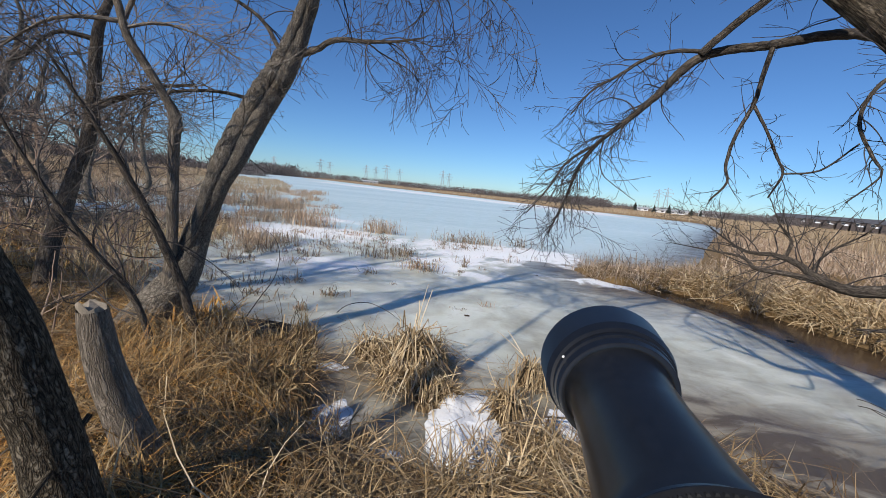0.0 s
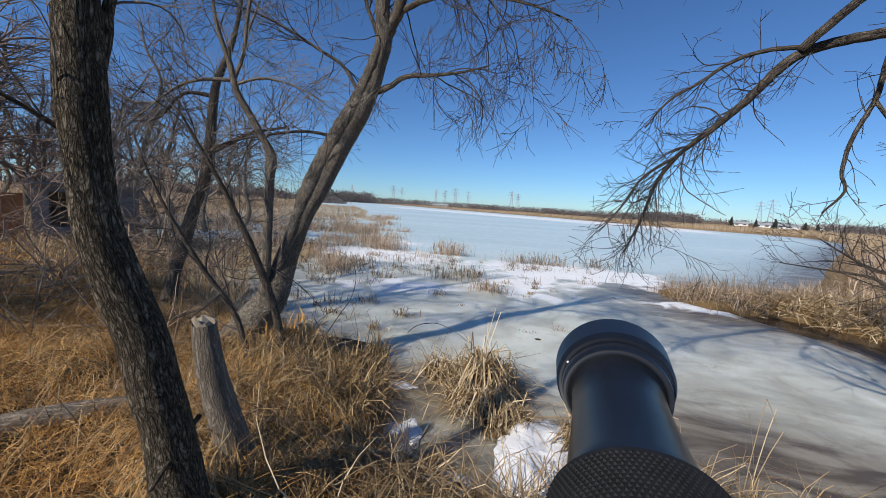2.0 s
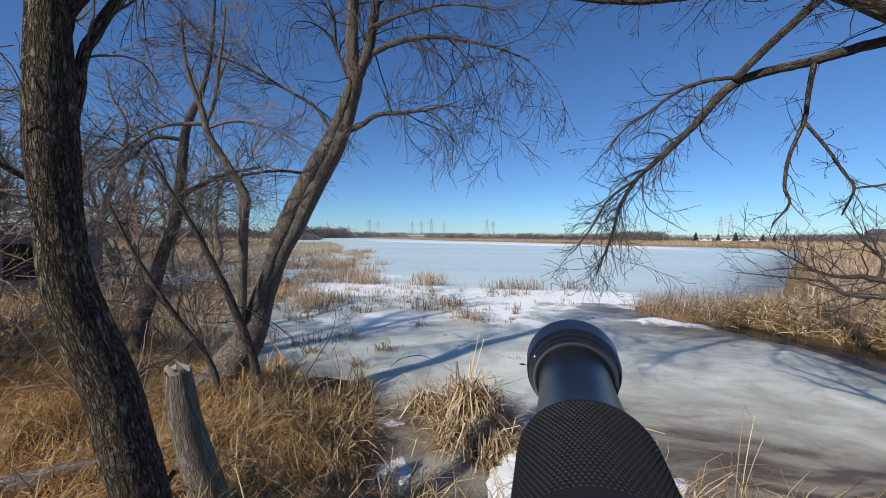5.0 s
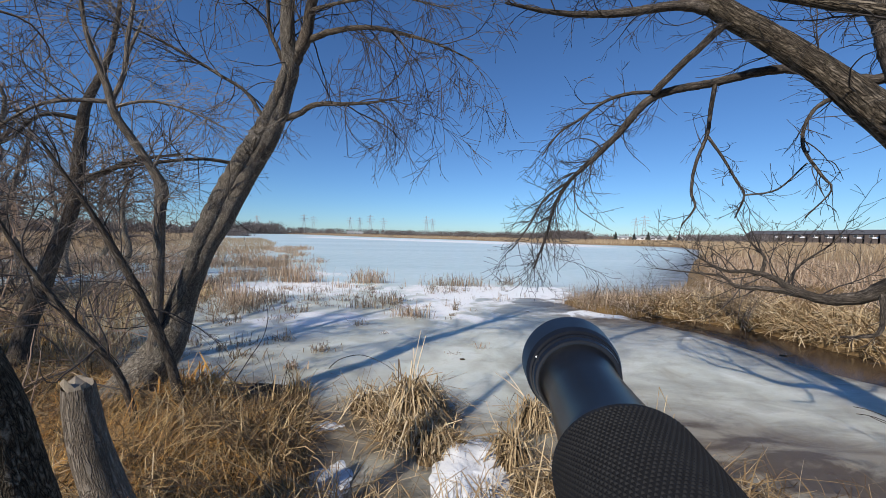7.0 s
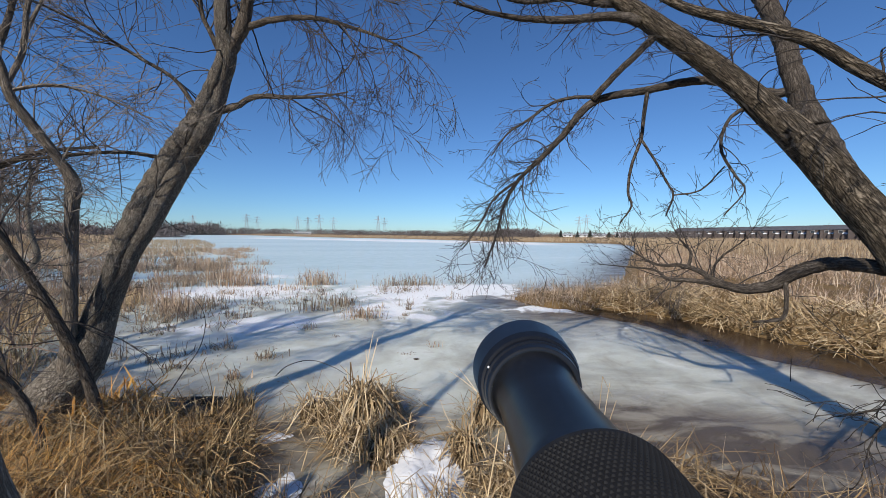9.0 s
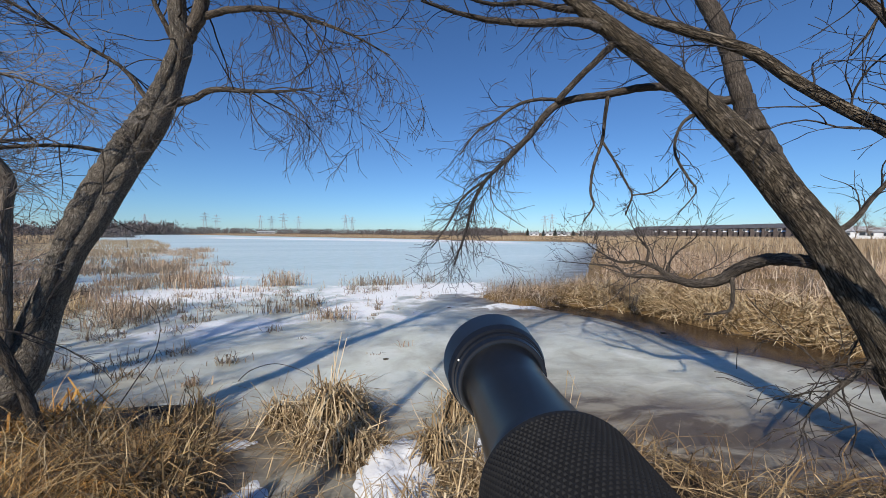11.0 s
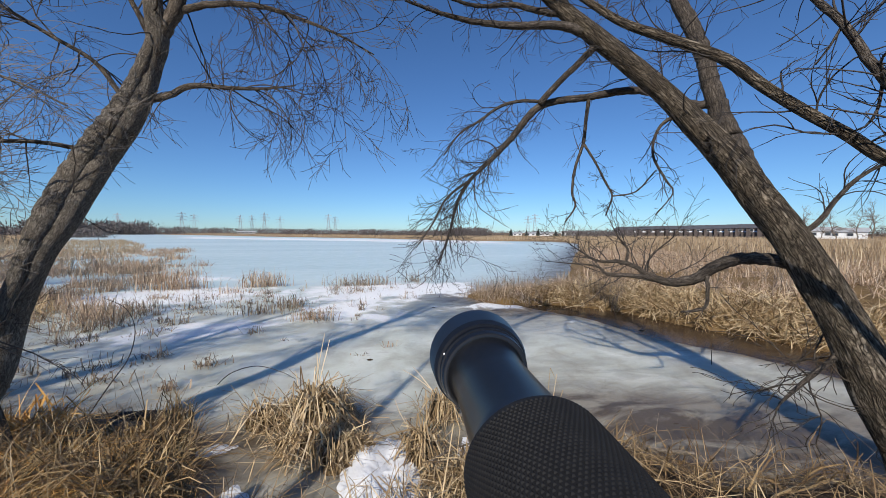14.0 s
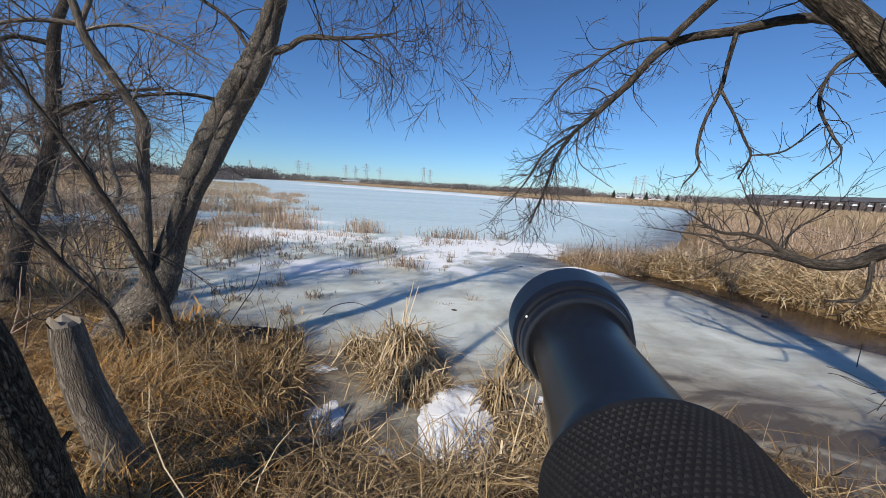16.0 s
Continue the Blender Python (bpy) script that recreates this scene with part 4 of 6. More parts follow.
hi, hj = np.meshgrid(np.arange(149), np.arange(79), indexing="ij")
hb = hi * 80 + hj
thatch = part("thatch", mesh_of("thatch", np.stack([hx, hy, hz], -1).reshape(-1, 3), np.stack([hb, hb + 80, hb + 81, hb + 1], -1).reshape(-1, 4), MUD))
tagged(thatch, "dark hummocky mat beneath the dry grass on the bank", "ground", kind="stuff")
lay("dry_grass", "golden matted dry grass on the bank", GOLD, 42000, (-6.5, -0.5, -0.4, 4.6), lambda x, y: gold_ground(x, y) & rough_patch(x, y, 2.2, 2, -0.8), (0.10, 0.34), (0.002, 0.0045), 0.07, 0.5)
grass_field("dry_grass", "golden upright wisps of dry grass on the bank", GOLD, 9000, (-6.5, -0.5, -0.4, 4.6), lambda x, y: gold_ground(x, y) & rough_patch(x, y, 2.8, 9, 0.1), (0.15, 0.36), (0.002, 0.004), (0.2, 1.2), (0.2, 1.8), kink=1.2)
lay("straw", "pale broken straw matted along the waterline", BANK_STRAW, 8500, (-4.2, 0.9, 1.0, 4.7), lambda x, y: (shore(LAKE, x, y) < 0.18) & (shore(LAKE, x, y) > -1.4) & rough_patch(x, y, 2.4, 6, -0.45), (0.2, 0.65), (0.004, 0.010), 0.12, 0.25)
lay("straw", "pale tangled stems over the golden grass", BANK_STRAW, 5000, (-6.0, -0.5, -0.2, 4.4), lambda x, y: bank_test(x, y) & rough_patch(x, y, 2.6, 12, 0.0), (0.2, 0.6), (0.003, 0.006), 0.14, 0.3)
lay("straw", "pale broad broken stalks strewn over the bank", TUSSOCK_STRAW, 1500, (-2.9, 1.2, 1.2, 4.6), lambda x, y: (shore(LAKE, x, y) < 0.1) & (shore(LAKE, x, y) > -0.9) & (np.hypot(x, y) > 1.6) & rough_patch(x, y, 2.4, 6, 0.0), (0.3, 0.8), (0.005, 0.011), 0.2, 0.2)
grass_field("dry_grass", "curled and broken brown stalks standing on the bank", BANK_STRAW, 2600, (-3.6, 0.4, 1.3, 4.0), lambda x, y: bank_test(x, y) & (y > 1.35) & rough_patch(x, y, 3.0, 14, -0.3), (0.18, 0.52), (0.003, 0.008), (0.0, 1.2), (0.2, 1.6), kink=2.4, segs=5)
grass_field("dry_grass", "long golden grass tufts leaning together on the bank", GOLD, 7000, (-6.5, -1.2, -0.2, 3.4), lambda x, y: gold_ground(x, y) & rough_patch(x, y, 3.6, 17, 0.25), (0.25, 0.6), (0.002, 0.0045), (0.3, 1.2), (0.3, 1.4), head=0.6, spread=0.7, kink=1.0, segs=4)
lay("litter", "dark brown leaf litter and broken stalks", LITTER, 15000, (-6, 5.2, -0.8, 4.6), lambda x, y: (shore(LAKE, x, y) < 0.1) & (np.hypot(x - 0.05, y) > 0.35), (0.05, 0.24), (0.0025, 0.006), 0.03, 0.3)
lay("straw", "sparse broken straw on the near shore", BANK_STRAW, 2200, (0.55, 5.4, 0.2, 3.0), lambda x, y: (shore(LAKE, x, y) < 0.12) & (np.hypot(x, y) > 0.8) & rough_patch(x, y, 2.1, 3, -0.25), (0.15, 0.6), (0.0025, 0.007), 0.12, 0.25)
lay("straw", "broad pale broken reed stalks washed up on the near shore", BANK_STRAW, 420, (1.1, 4.4, 1.2, 3.1), lambda x, y: (shore(LAKE, x, y) < 0.28) & (np.hypot(x, y) > 1.7) & rough_patch(x, y, 2.6, 8, -0.2), (0.2, 0.65), (0.006, 0.013), 0.14, 0.16)
grass_field("weeds", "thin dead weed stalks standing on the near shore", STRAW, 130, (1.2, 5.2, 0.8, 2.6), lambda x, y: (shore(LAKE, x, y) < 0.1) & (np.hypot(x, y) > 1.6), (0.2, 0.5), (0.003, 0.005), (0.0, 0.5), (0.0, 0.8), kink=0.8)
grass_field("dry_grass", "golden dry grass further along the bank", GOLD, 18000, (-26, -5.5, -4, 5.5),
            lambda x, y: (shore(LAKE, x, y) < 0.0) & rough_patch(x, y, 0.8, 4, -0.6), (0.3, 0.8), (0.006, 0.012), (0.1, 0.9), (0.3, 1.5))

# marsh to the left: cattails with ice and snow between them
def marsh(x, y):
    r = np.hypot(x, y)
    edge = -5.4 - 0.33 * (y - 14) + 1.2 * ripple(x, y, 0.5, 3)
    return (x < edge) & (x > -40) & (y > 8.6 - 0.25 * (x + 7)) & rough_patch(x, y, 0.9, 7, 0.0)


def clusters(name, label, material, n, area, test, per, size, height, seed, width=(0.010, 0.024), lean=0.3):
    """Cattails in separate clumps, each of its own height."""
    r = np.random.RandomState(seed)
    x, y = r.uniform(area[0], area[1], n * 8), r.uniform(area[2], area[3], n * 8)
    ok = test(x, y)
    x, y = x[ok][:n], y[ok][:n]
    m = r.randint(per[0], per[1], len(x))
    k = np.repeat(np.arange(len(x)), m)
    q = len(k)
    hh, ss = r.uniform(*height, len(x))[k], r.uniform(*size, len(x))[k]
    bx, by = x[k] + r.normal(0, 0.5, q) * ss, y[k] + r.normal(0, 0.4, q) * ss
    ob = part(name, blades(name, on_ground(bx, by), r.uniform(0, 6.283, q), hh * r.uniform(0.35, 1.1, q), r.uniform(*width, q), np.abs(r.normal(0, lean, q)), r.uniform(0.0, 0.8, q), material, 3,
                           kink=(r.uniform(0, 1, q) > 0.5) * r.uniform(0.2, 2.0, q)))
    return tagged(ob, label, "reeds", kind="stuff")


clusters("cattails", "dry tan cattails standing in the frozen marsh", REED, 230, (-22, -4.6, 8.5, 24), marsh, (40, 110), (0.25, 0.7), (0.25, 0.7), 71, (0.010, 0.026), 0.7)
clusters("cattails", "weathered grey-brown cattails in the frozen marsh", GREY_REED, 150, (-22, -3.6, 8.0, 24), marsh, (25, 70), (0.25, 0.6), (0.2, 0.6), 72, (0.010, 0.024), 0.7)
clusters("cattails", "tan cattails along the edge of the open ice", REED, 330, (-32, -6, 18, 46), lambda x, y: (x < -6.4 - 0.373 * (y - 16) + 1.0 * ripple(x, y, 0.4, 3)) & (shore(LAKE, x, y) > -8), (40, 85), (0.5, 1.1), (0.25, 0.62), 73, (0.02, 0.045), 0.8)
clusters("cattails", "pale dry reeds among the thicket", STRAW, 260, (-13, -4.2, 4.4, 11.5), lambda x, y: (x < -4.7 - 0.35 * (y - 4.6)) & (y > 4.5 - 0.2 * (x + 4)), (40, 90), (0.25, 0.6), (0.25, 0.65), 76, (0.008, 0.018), 0.8)
clusters("reed_stubble", "short broken reed stubble frozen in the ice", GREY_REED, 130, (-5.4, 3.2, 5.0, 13.2), lambda x, y: (shore(LAKE, x, y) > 0.4) & (ripple(x, y, 0.7, 2) + 0.5 * ripple(x, y, 1.9, 6) > 0.75 - 0.16 * (y - 5) + 0.3 * np.clip(x, -3, 3)) & (shore(CREEK, x, y) < -0.5) & (x < 2.0 + 0.1 * y), (10, 50), (0.06, 0.34), (0.10, 0.36), 74, (0.009, 0.02), 0.9)
grass_field("cattails", "dry cattails in the marsh further out", FAR_REED, 18000, (-60, -8, 24, 95),
            lambda x, y: (shore(LAKE, x, y) < 14) & (x < -7.5 - 0.25 * (y - 20) + 2 * ripple(x, y, 0.2, 3)) & rough_patch(x, y, 0.35, 5, -0.25), (0.35, 0.8), (0.025, 0.05), (0.0, 0.7), (0.0, 0.8), kink=1.4)
grass_field("cattails", "tall reeds before the woods", FAR_REED, 14000, (-60, -9, 6, 60),
            lambda x, y: (shore(LAKE, x, y) < 0.5), (0.3, 0.75), (0.015, 0.035), (0.1, 1.0), (0.0, 1.2), kink=1.8)

# bank beyond the creek
def far_bank(x, y):
    return (shore(LAKE, x, y) < 0.05) & (x > 3.0)


grass_field("reeds", "thick straw-coloured reeds bent over the creek bank", STRAW, 7500, (5.2, 11, 1.5, 9.6), lambda x, y: far_bank(x, y) & (shore(LAKE, x, y) > -2.2) & (shore(LAKE, x, y) < -0.1) & (x + y > 9.5) & rough_patch(x, y, 2.2, 5, -0.55),
            (0.35, 0.85), (0.012, 0.027), (0.6, 1.7), (0.1, 1.3), head=3.4, spread=1.4, kink=1.3)
grass_field("reeds", "upright weathered reeds on the low point", GREY_REED, 800, (3.0, 7.6, 8.2, 12.4), lambda x, y: far_bank(x, y) & rough_patch(x, y, 2.0, 9, -0.35),
            (0.2, 0.62), (0.008, 0.016), (0.0, 0.5), (0.0, 0.8), kink=1.4)
grass_field("reeds", "bent brown reeds on the low point", REED, 1500, (3.0, 7.6, 8.2, 12.4), lambda x, y: far_bank(x, y) & rough_patch(x, y, 2.0, 1, -0.1),
            (0.2, 0.5), (0.008, 0.015), (0.4, 1.4), (0.2, 1.2), kink=1.2)
clusters("reeds", "tan reed field behind the creek", REED, 420, (6, 26, -2, 30), lambda x, y: far_bank(x, y) & (shore(LAKE, x, y) < -1.0) & (x + y > 14.5) & (x > 6.6), (40, 80), (0.4, 1.0), (0.3, 0.72), 75, (0.012, 0.03), 0.85)
grass_field("reeds", "far tan reed field", FAR_REED, 16000, (18, 110, 2, 110), lambda x, y: far_bank(x, y), (0.6, 1.1), (0.03, 0.07), (0.0, 0.3), (0.0, 0.6))
grass_field("reeds", "low tan reeds along the far shore", FAR_REED, 14000, (-150, 70, 60, 340),
            lambda x, y: (shore(LAKE, x, y) < 0) & (shore(LAKE, x, y) > -16) & (y > 55), (0.5, 1.1), (0.10, 0.25), (0.0, 0.2), (0.0, 0.3), segs=2)


def tussock(x, y, radius, height, n, label, seed, material=TUSSOCK_STRAW, droop=1.0, head=None):
    """Several dark crowns of roots, from which broken leaves rise, fold over and hang down to the ice."""
    r = np.random.RandomState(seed)
    z = max(float(land(x, y)), 0.0)
    t = thing("grass_tussock", label, "grass", "tussocks on the ice", (x, y, z))
    lobes = []
    for k in range(4 if radius > 0.27 else 3):
        a, d = r.uniform(0, 6.283), radius * (0.12 if k == 0 else r.uniform(0.35, 0.75))
        lobes.append((x + d * math.cos(a), y + d * math.sin(a), radius * r.uniform(0.36, 0.55), height * (1.0 if k == 0 else r.uniform(0.35, 0.8))))
    bm = bmesh.new()
    for lx, ly, lr, lh in lobes:
        ball = bmesh.ops.create_icosphere(bm, subdivisions=3, radius=1.0)
        for v in ball["verts"]:
            s = 1 + 0.4 * noise.noise(v.co * 2.2 + Vector((seed, lx * 3, 0))) + 0.15 * noise.noise(v.co * 7 + Vector((seed, lx, 0)))
            v.co = Vector((lx + v.co.x * lr * 0.9 * s, ly + v.co.y * lr * 0.85 * s, z + max(v.co.z, -0.1) * lh * 0.62 * s))
    part("root_mass", from_bm("root_mass", bm, ROOT, True), t)
    share = np.array([l[3] * l[2] for l in lobes])
    pick = r.choice(len(lobes), n, p=share / share.sum())
    lob = np.array(lobes)[pick]
    th = r.uniform(0, 6.283, n)
    off = lob[:, 2] * 0.7 * np.sqrt(r.uniform(0, 1, n))
    b = np.stack([lob[:, 0] + off * np.cos(th), lob[:, 1] + off * np.sin(th), z + lob[:, 3] * (0.72 - 0.45 * (off / lob[:, 2]) ** 2)], -1)
    way = th + r.normal(0, 0.7, n) if head is None else head + r.normal(0, 0.9, n)
    size = (lob[:, 3] * 0.95 + lob[:, 2] * 0.7) * r.uniform(0.5, 1.6, n) * droop
    start = np.abs(r.normal(0.95, 0.35, n))
    hang = np.where(r.uniform(0, 1, n) < 0.95, np.maximum(r.normal(2.6, 0.28, n) - start, 0.3), r.uniform(0.0, 0.8, n))
    part("leaves", blades("leaves", b, way, size, r.uniform(0.008, 0.018, n), start, r.uniform(-0.2, 0.5, n), material, 5, flat=0.1, kink=hang, floor=z + 0.008, fold=r.choice([0, 0, 1], n), tip=0.3), t, kind="stuff")
    k = max(14, n // 2)
    th = r.uniform(0, 6.283, k)
    rr = radius * r.uniform(0.35, 1.05, k)
    b = np.stack([x + rr * np.cos(th), y + rr * np.sin(th), np.full(k, z + 0.02)], -1)
    part("broken_stalks", blades("broken_stalks", b, th + r.normal(0, 0.9, k), r.uniform(0.15, 0.6, k) * (0.6 + radius), r.uniform(0.005, 0.012, k), r.uniform(0.3, 1.7, k), r.uniform(-0.2, 0.6, k), material, 3, kink=r.uniform(-0.3, 1.6, k), floor=z + 0.006, tip=0.3), t, kind="stuff")
    return t


tussock(-0.38, 3.70, 0.38, 0.46, 300, "tall tussock of straw-coloured grass bent down to the ice", 21)
tussock(-0.16, 3.78, 0.30, 0.36, 190, "tussock of straw-coloured grass hanging over the ice", 41)
tussock(-0.30, 3.30, 0.34, 0.24, 260, "ragged brown grass tussock in thin ice", 22)
tussock(-0.10, 3.20, 0.28, 0.18, 150, "low brown grass tussock in thin ice", 42)
tussock(-0.82, 3.95, 0.30, 0.20, 170, "low tussock of broken straw in the ice", 23)
tussock(0.86, 3.62, 0.24, 0.28, 150, "small drooping tussock of pale grass in the ice", 24)
tussock(0.60, 3.12, 0.26, 0.22, 190, "brown tussock half thawed beside the snow", 25)
tussock(0.78, 2.62, 0.28, 0.16, 170, "straw tussock beside the snow", 43)
tussock(-1.75, 3.5, 0.5, 0.20, 360, "wide tussock of brown grass at the water's edge", 26, BANK_STRAW)
tussock(-1.5, 2.85, 0.40, 0.18, 300, "matted brown grass tussock at the shore", 27, BANK_STRAW)
tussock(-2.6, 3.3, 0.5, 0.26, 360, "golden grass tussock beside the willow root", 28, GOLD)
tussock(1.25, 2.35, 0.30, 0.12, 130, "flattened straw tussock on the near shore", 29)
tussock(0.35, 1.95, 0.40, 0.12, 190, "flattened straw on the near shore", 30)


def reed_clump(x, y, w, n, height, label, seed, material=GREY_REED, lean=0.25, dry=0.7):
    r = np.random.RandomState(seed)
    t = thing("reed_clump", label, "reeds", "reed clumps in the ice", (x, y, 0))
    n = int(n * 1.5)
    b = np.stack([x + r.normal(0, w * 0.5, n), y + r.normal(0, w * 0.28, n), np.full(n, -0.02)], -1)
    part("stalks", blades("stalks", b, r.uniform(0, 6.283, n), height * r.uniform(0.4, 1.15, n), r.uniform(0.008, 0.018, n) * (1 + 0.03 * y), np.abs(r.normal(0, lean * (1 + 0.8 * (height < 0.3)), n)),
                          r.uniform(0, dry, n), material, 3, kink=(r.uniform(0, 1, n) > 0.35) * r.uniform(0.3, 2.2, n), floor=0.0), t, kind="stuff")
    return t


for k, (x, y, w, n, h, mat) in enumerate(((-5.0, 10.4, 0.75, 90, 0.45, GREY_REED), (-5.6, 14.0, 1.1, 300, 0.85, REED), (-2.85, 14.0, 0.75, 170, 0.75, REED), (-2.0, 9.3, 0.6, 70, 0.42, GREY_REED),
                                          (-1.45, 9.9, 0.4, 60, 0.5, GREY_REED), (-0.75, 8.4, 0.5, 80, 0.42, REED), (0.0, 13.5, 0.9, 90, 0.55, GREY_REED), (0.95, 13.4, 0.8, 80, 0.55, GREY_REED),
                                          (2.45, 14.0, 0.5, 50, 0.5, GREY_REED), (-2.8, 6.45, 0.22, 36, 0.24, GREY_REED), (-1.94, 5.85, 0.2, 46, 0.22, GREY_REED), (-1.7, 7.5, 0.2, 22, 0.26, GREY_REED),
                                          (0.18, 5.8, 0.14, 14, 0.08, GREY_REED), (0.65, 6.1, 0.1, 8, 0.22, REED), (-2.12, 5.05, 0.16, 26, 0.22, REED), (-1.64, 4.1, 0.1, 40, 0.42, STRAW),
                                          (-4.1, 11.5, 0.6, 40, 0.3, GREY_REED), (-3.4, 12.6, 0.5, 40, 0.4, REED), (-7.6, 12.0, 0.9, 120, 0.6, REED), (-6.9, 10.9, 0.8, 90, 0.5, REED), (-1.1, 6.9, 0.08, 9, 0.1, GREY_REED))):
    reed_clump(x, y, w, n, h, "tan upright dry reeds frozen in the ice" if mat == REED else "grey-brown broken reed stalks frozen in the ice", 60 + k, mat)

# snow lying on the shore
def snow_patch(x, y, rx, ry, h, seed, label):
    a = np.linspace(0, 2 * np.pi, 41)[:-1]
    vs, qs, m = [], [], 14
    for i in range(m + 1):
        f = i / m
        for t in a:
            s = 1 + 0.30 * noise.noise(Vector((math.cos(t) * 1.6, math.sin(t) * 1.6, seed))) + 0.14 * noise.noise(Vector((math.cos(t) * 5, math.sin(t) * 5, seed)))
            px, py = x + rx * s * f * math.cos(t), y + ry * s * f * math.sin(t)
            g = max(float(land(px, py)), 0.0)
            z = g - 0.03 + h * (1 - f ** 3) * (1 + 0.5 * noise.noise(Vector((px * 5, py * 5, seed)))) + 0.012 * noise.noise(Vector((px * 18, py * 18, seed)))
            vs.append((px, py, z))
    for i in range(m):
        for j in range(40):
            qs.append((i * 40 + j, (i + 1) * 40 + j, (i + 1) * 40 + (j + 1) % 40, i * 40 + (j + 1) % 40))
    ob = part("snow_patch", mesh_of("snow_patch", vs, qs, SNOW))
    return tagged(ob, label, "snow", "snow patches")


snow_patch(0.24, 2.8, 0.36, 0.66, 0.10, 1.0, "bright white trampled snow on the shore ice")
snow_patch(1.15, 3.0, 0.34, 0.26, 0.05, 2.0, "thin old snow on the shore ice")
snow_patch(-0.86, 2.72, 0.22, 0.34, 0.06, 3.0, "small patch of old snow between tussocks")
snow_patch(-0.4, 2.35, 0.26, 0.14, 0.05, 5.0, "small patch of old snow on the bank")
snow_patch(-1.15, 3.55, 0.22, 0.14, 0.05, 4.0, "small patch of old snow by the water's edge")
snow_patch(1.7, 2.3, 0.22, 0.16, 0.04, 6.0, "thin patch of snow on the near shore")


# ---- dead wood ----
def log(name, label, rows, bark, seed):
    t = thing(name, label, "log", at=rows[0][:3])
    tb = Tubes()
    l = flow(rows, 0.04)
    tb.add(l[:, :3], l[:, 3], 16, 0.16, seed)
    part("stem", tb.mesh("stem", bark), t)
    return t


log("fallen_log", "weathered fallen log along the water's edge", [(-3.6, 3.75, 0.22, 0.09), (-3.0, 3.98, 0.17, 0.085), (-2.3, 4.0, 0.12, 0.075), (-1.75, 3.92, 0.06, 0.05)], BARK_DEAD, 31.0)
log("fallen_log", "dark rotten log frozen in at the shore", [(-2.5, 4.25, 0.06, 0.07), (-2.0, 4.2, 0.08, 0.065), (-1.55, 4.18, 0.05, 0.05)], BARK_LIMB, 32.0)
log("fallen_log", "grey weathered log in the golden grass", [(-3.1, 1.35, 0.42, 0.07), (-2.75, 1.65, 0.45, 0.075), (-2.35, 2.0, 0.44, 0.06)], BARK_DEAD, 33.0)
log("stick", "crooked dead stick lying on the bank", [(-1.05, 2.2, 0.24, 0.011), (-0.8, 2.27, 0.16, 0.013), (-0.5, 2.18, 0.13, 0.012), (-0.25, 2.24, 0.10, 0.008)], BARK_DEAD, 34.0)
log("stick", "pale broken branch on the near shore", [(2.0, 2.62, 0.12, 0.022), (2.15, 2.48, 0.17, 0.02), (2.5, 2.15, 0.25, 0.016)], BARK_DEAD, 35.0)
log("stick", "pale stick lying across the snow", [(0.6, 2.75, 0.12, 0.009), (0.85, 2.85, 0.14, 0.009), (1.25, 2.95, 0.10, 0.006)], BARK_DEAD, 36.0)

stub = thing("tree_stump", "broken-off grey dead stem with a ragged top", "stump", at=CUT_STUB[0][:3])
tb = Tubes()
sl = flow(rooted(CUT_STUB), 0.03)
tb.add(sl[:, :3], sl[:, 3], 20, 0.12, 41.0, cap=False)
part("stem", tb.mesh("stem", BARK_DEAD), stub)
bm = bmesh.new()
axis = Vector(sl[-1, :3] - sl[-3, :3]).normalized()
turn = axis.to_track_quat("Z", "Y").to_matrix().to_4x4()
bmesh.ops.create_cone(bm, cap_ends=True, segments=18, radius1=sl[-1, 3] * 1.0, radius2=sl[-1, 3] * 0.9, depth=0.03, matrix=Matrix.Translation(Vector(sl[-1, :3])) @ turn)
for v in bm.verts:
    v.co += axis * (0.05 * noise.noise(v.co * 24) + 0.45 * (Vector(sl[-1, :3]) - v.co).dot(Vector((0.8, 0.6, 0))))
part("broken_top", from_bm("broken_top", bm, CUT_WOOD), stub, "ragged bare wood")

fall = thing("dead_branch", "dead forked branch lying on the ice under the willow", "branch", at=FALLEN[0][:3])
fr = np.random.RandomState(77)
tb = Tubes()
fl = flow(FALLEN, 0.04)
tb.add(fl[:, :3], fl[:, 3], 8, 0.1, 42.0)
ft = Tubes()
dress(ft, fr, fl, 26, 0.8, level=2, droop=0.5, lo=0.1, density=5.0, wiggle=0.6, fat=1.8)
part("stem", tb.mesh("stem", BARK_DARK), fall)
part("twigs", ft.mesh("twigs", BARK_DARK), fall, kind="stuff")

# bent stalk by the near shore
v_reed = thing("bent_reed", "single bent yellow reed stalk on the shore", "reed", at=(1.7, 2.88, 0.0))
part("stalks", blades("stalks", np.array([(1.67, 2.88, 0.0), (1.72, 2.9, 0.0), (1.74, 2.89, 0.0), (1.70, 2.86, 0.0)]), np.array([0.2, 0.3, 2.9, 0.1]), np.array([0.95, 0.85, 0.8, 0.7]),
                      np.array([0.016, 0.014, 0.012, 0.01]), np.array([0.05, 0.1, 0.12, 0.2]), np.array([0.1, 0.2, 0.2, 0.3]), STRAW, 4, kink=np.array([2.5, 2.3, 0.5, 1.9])), v_reed, kind="stuff")


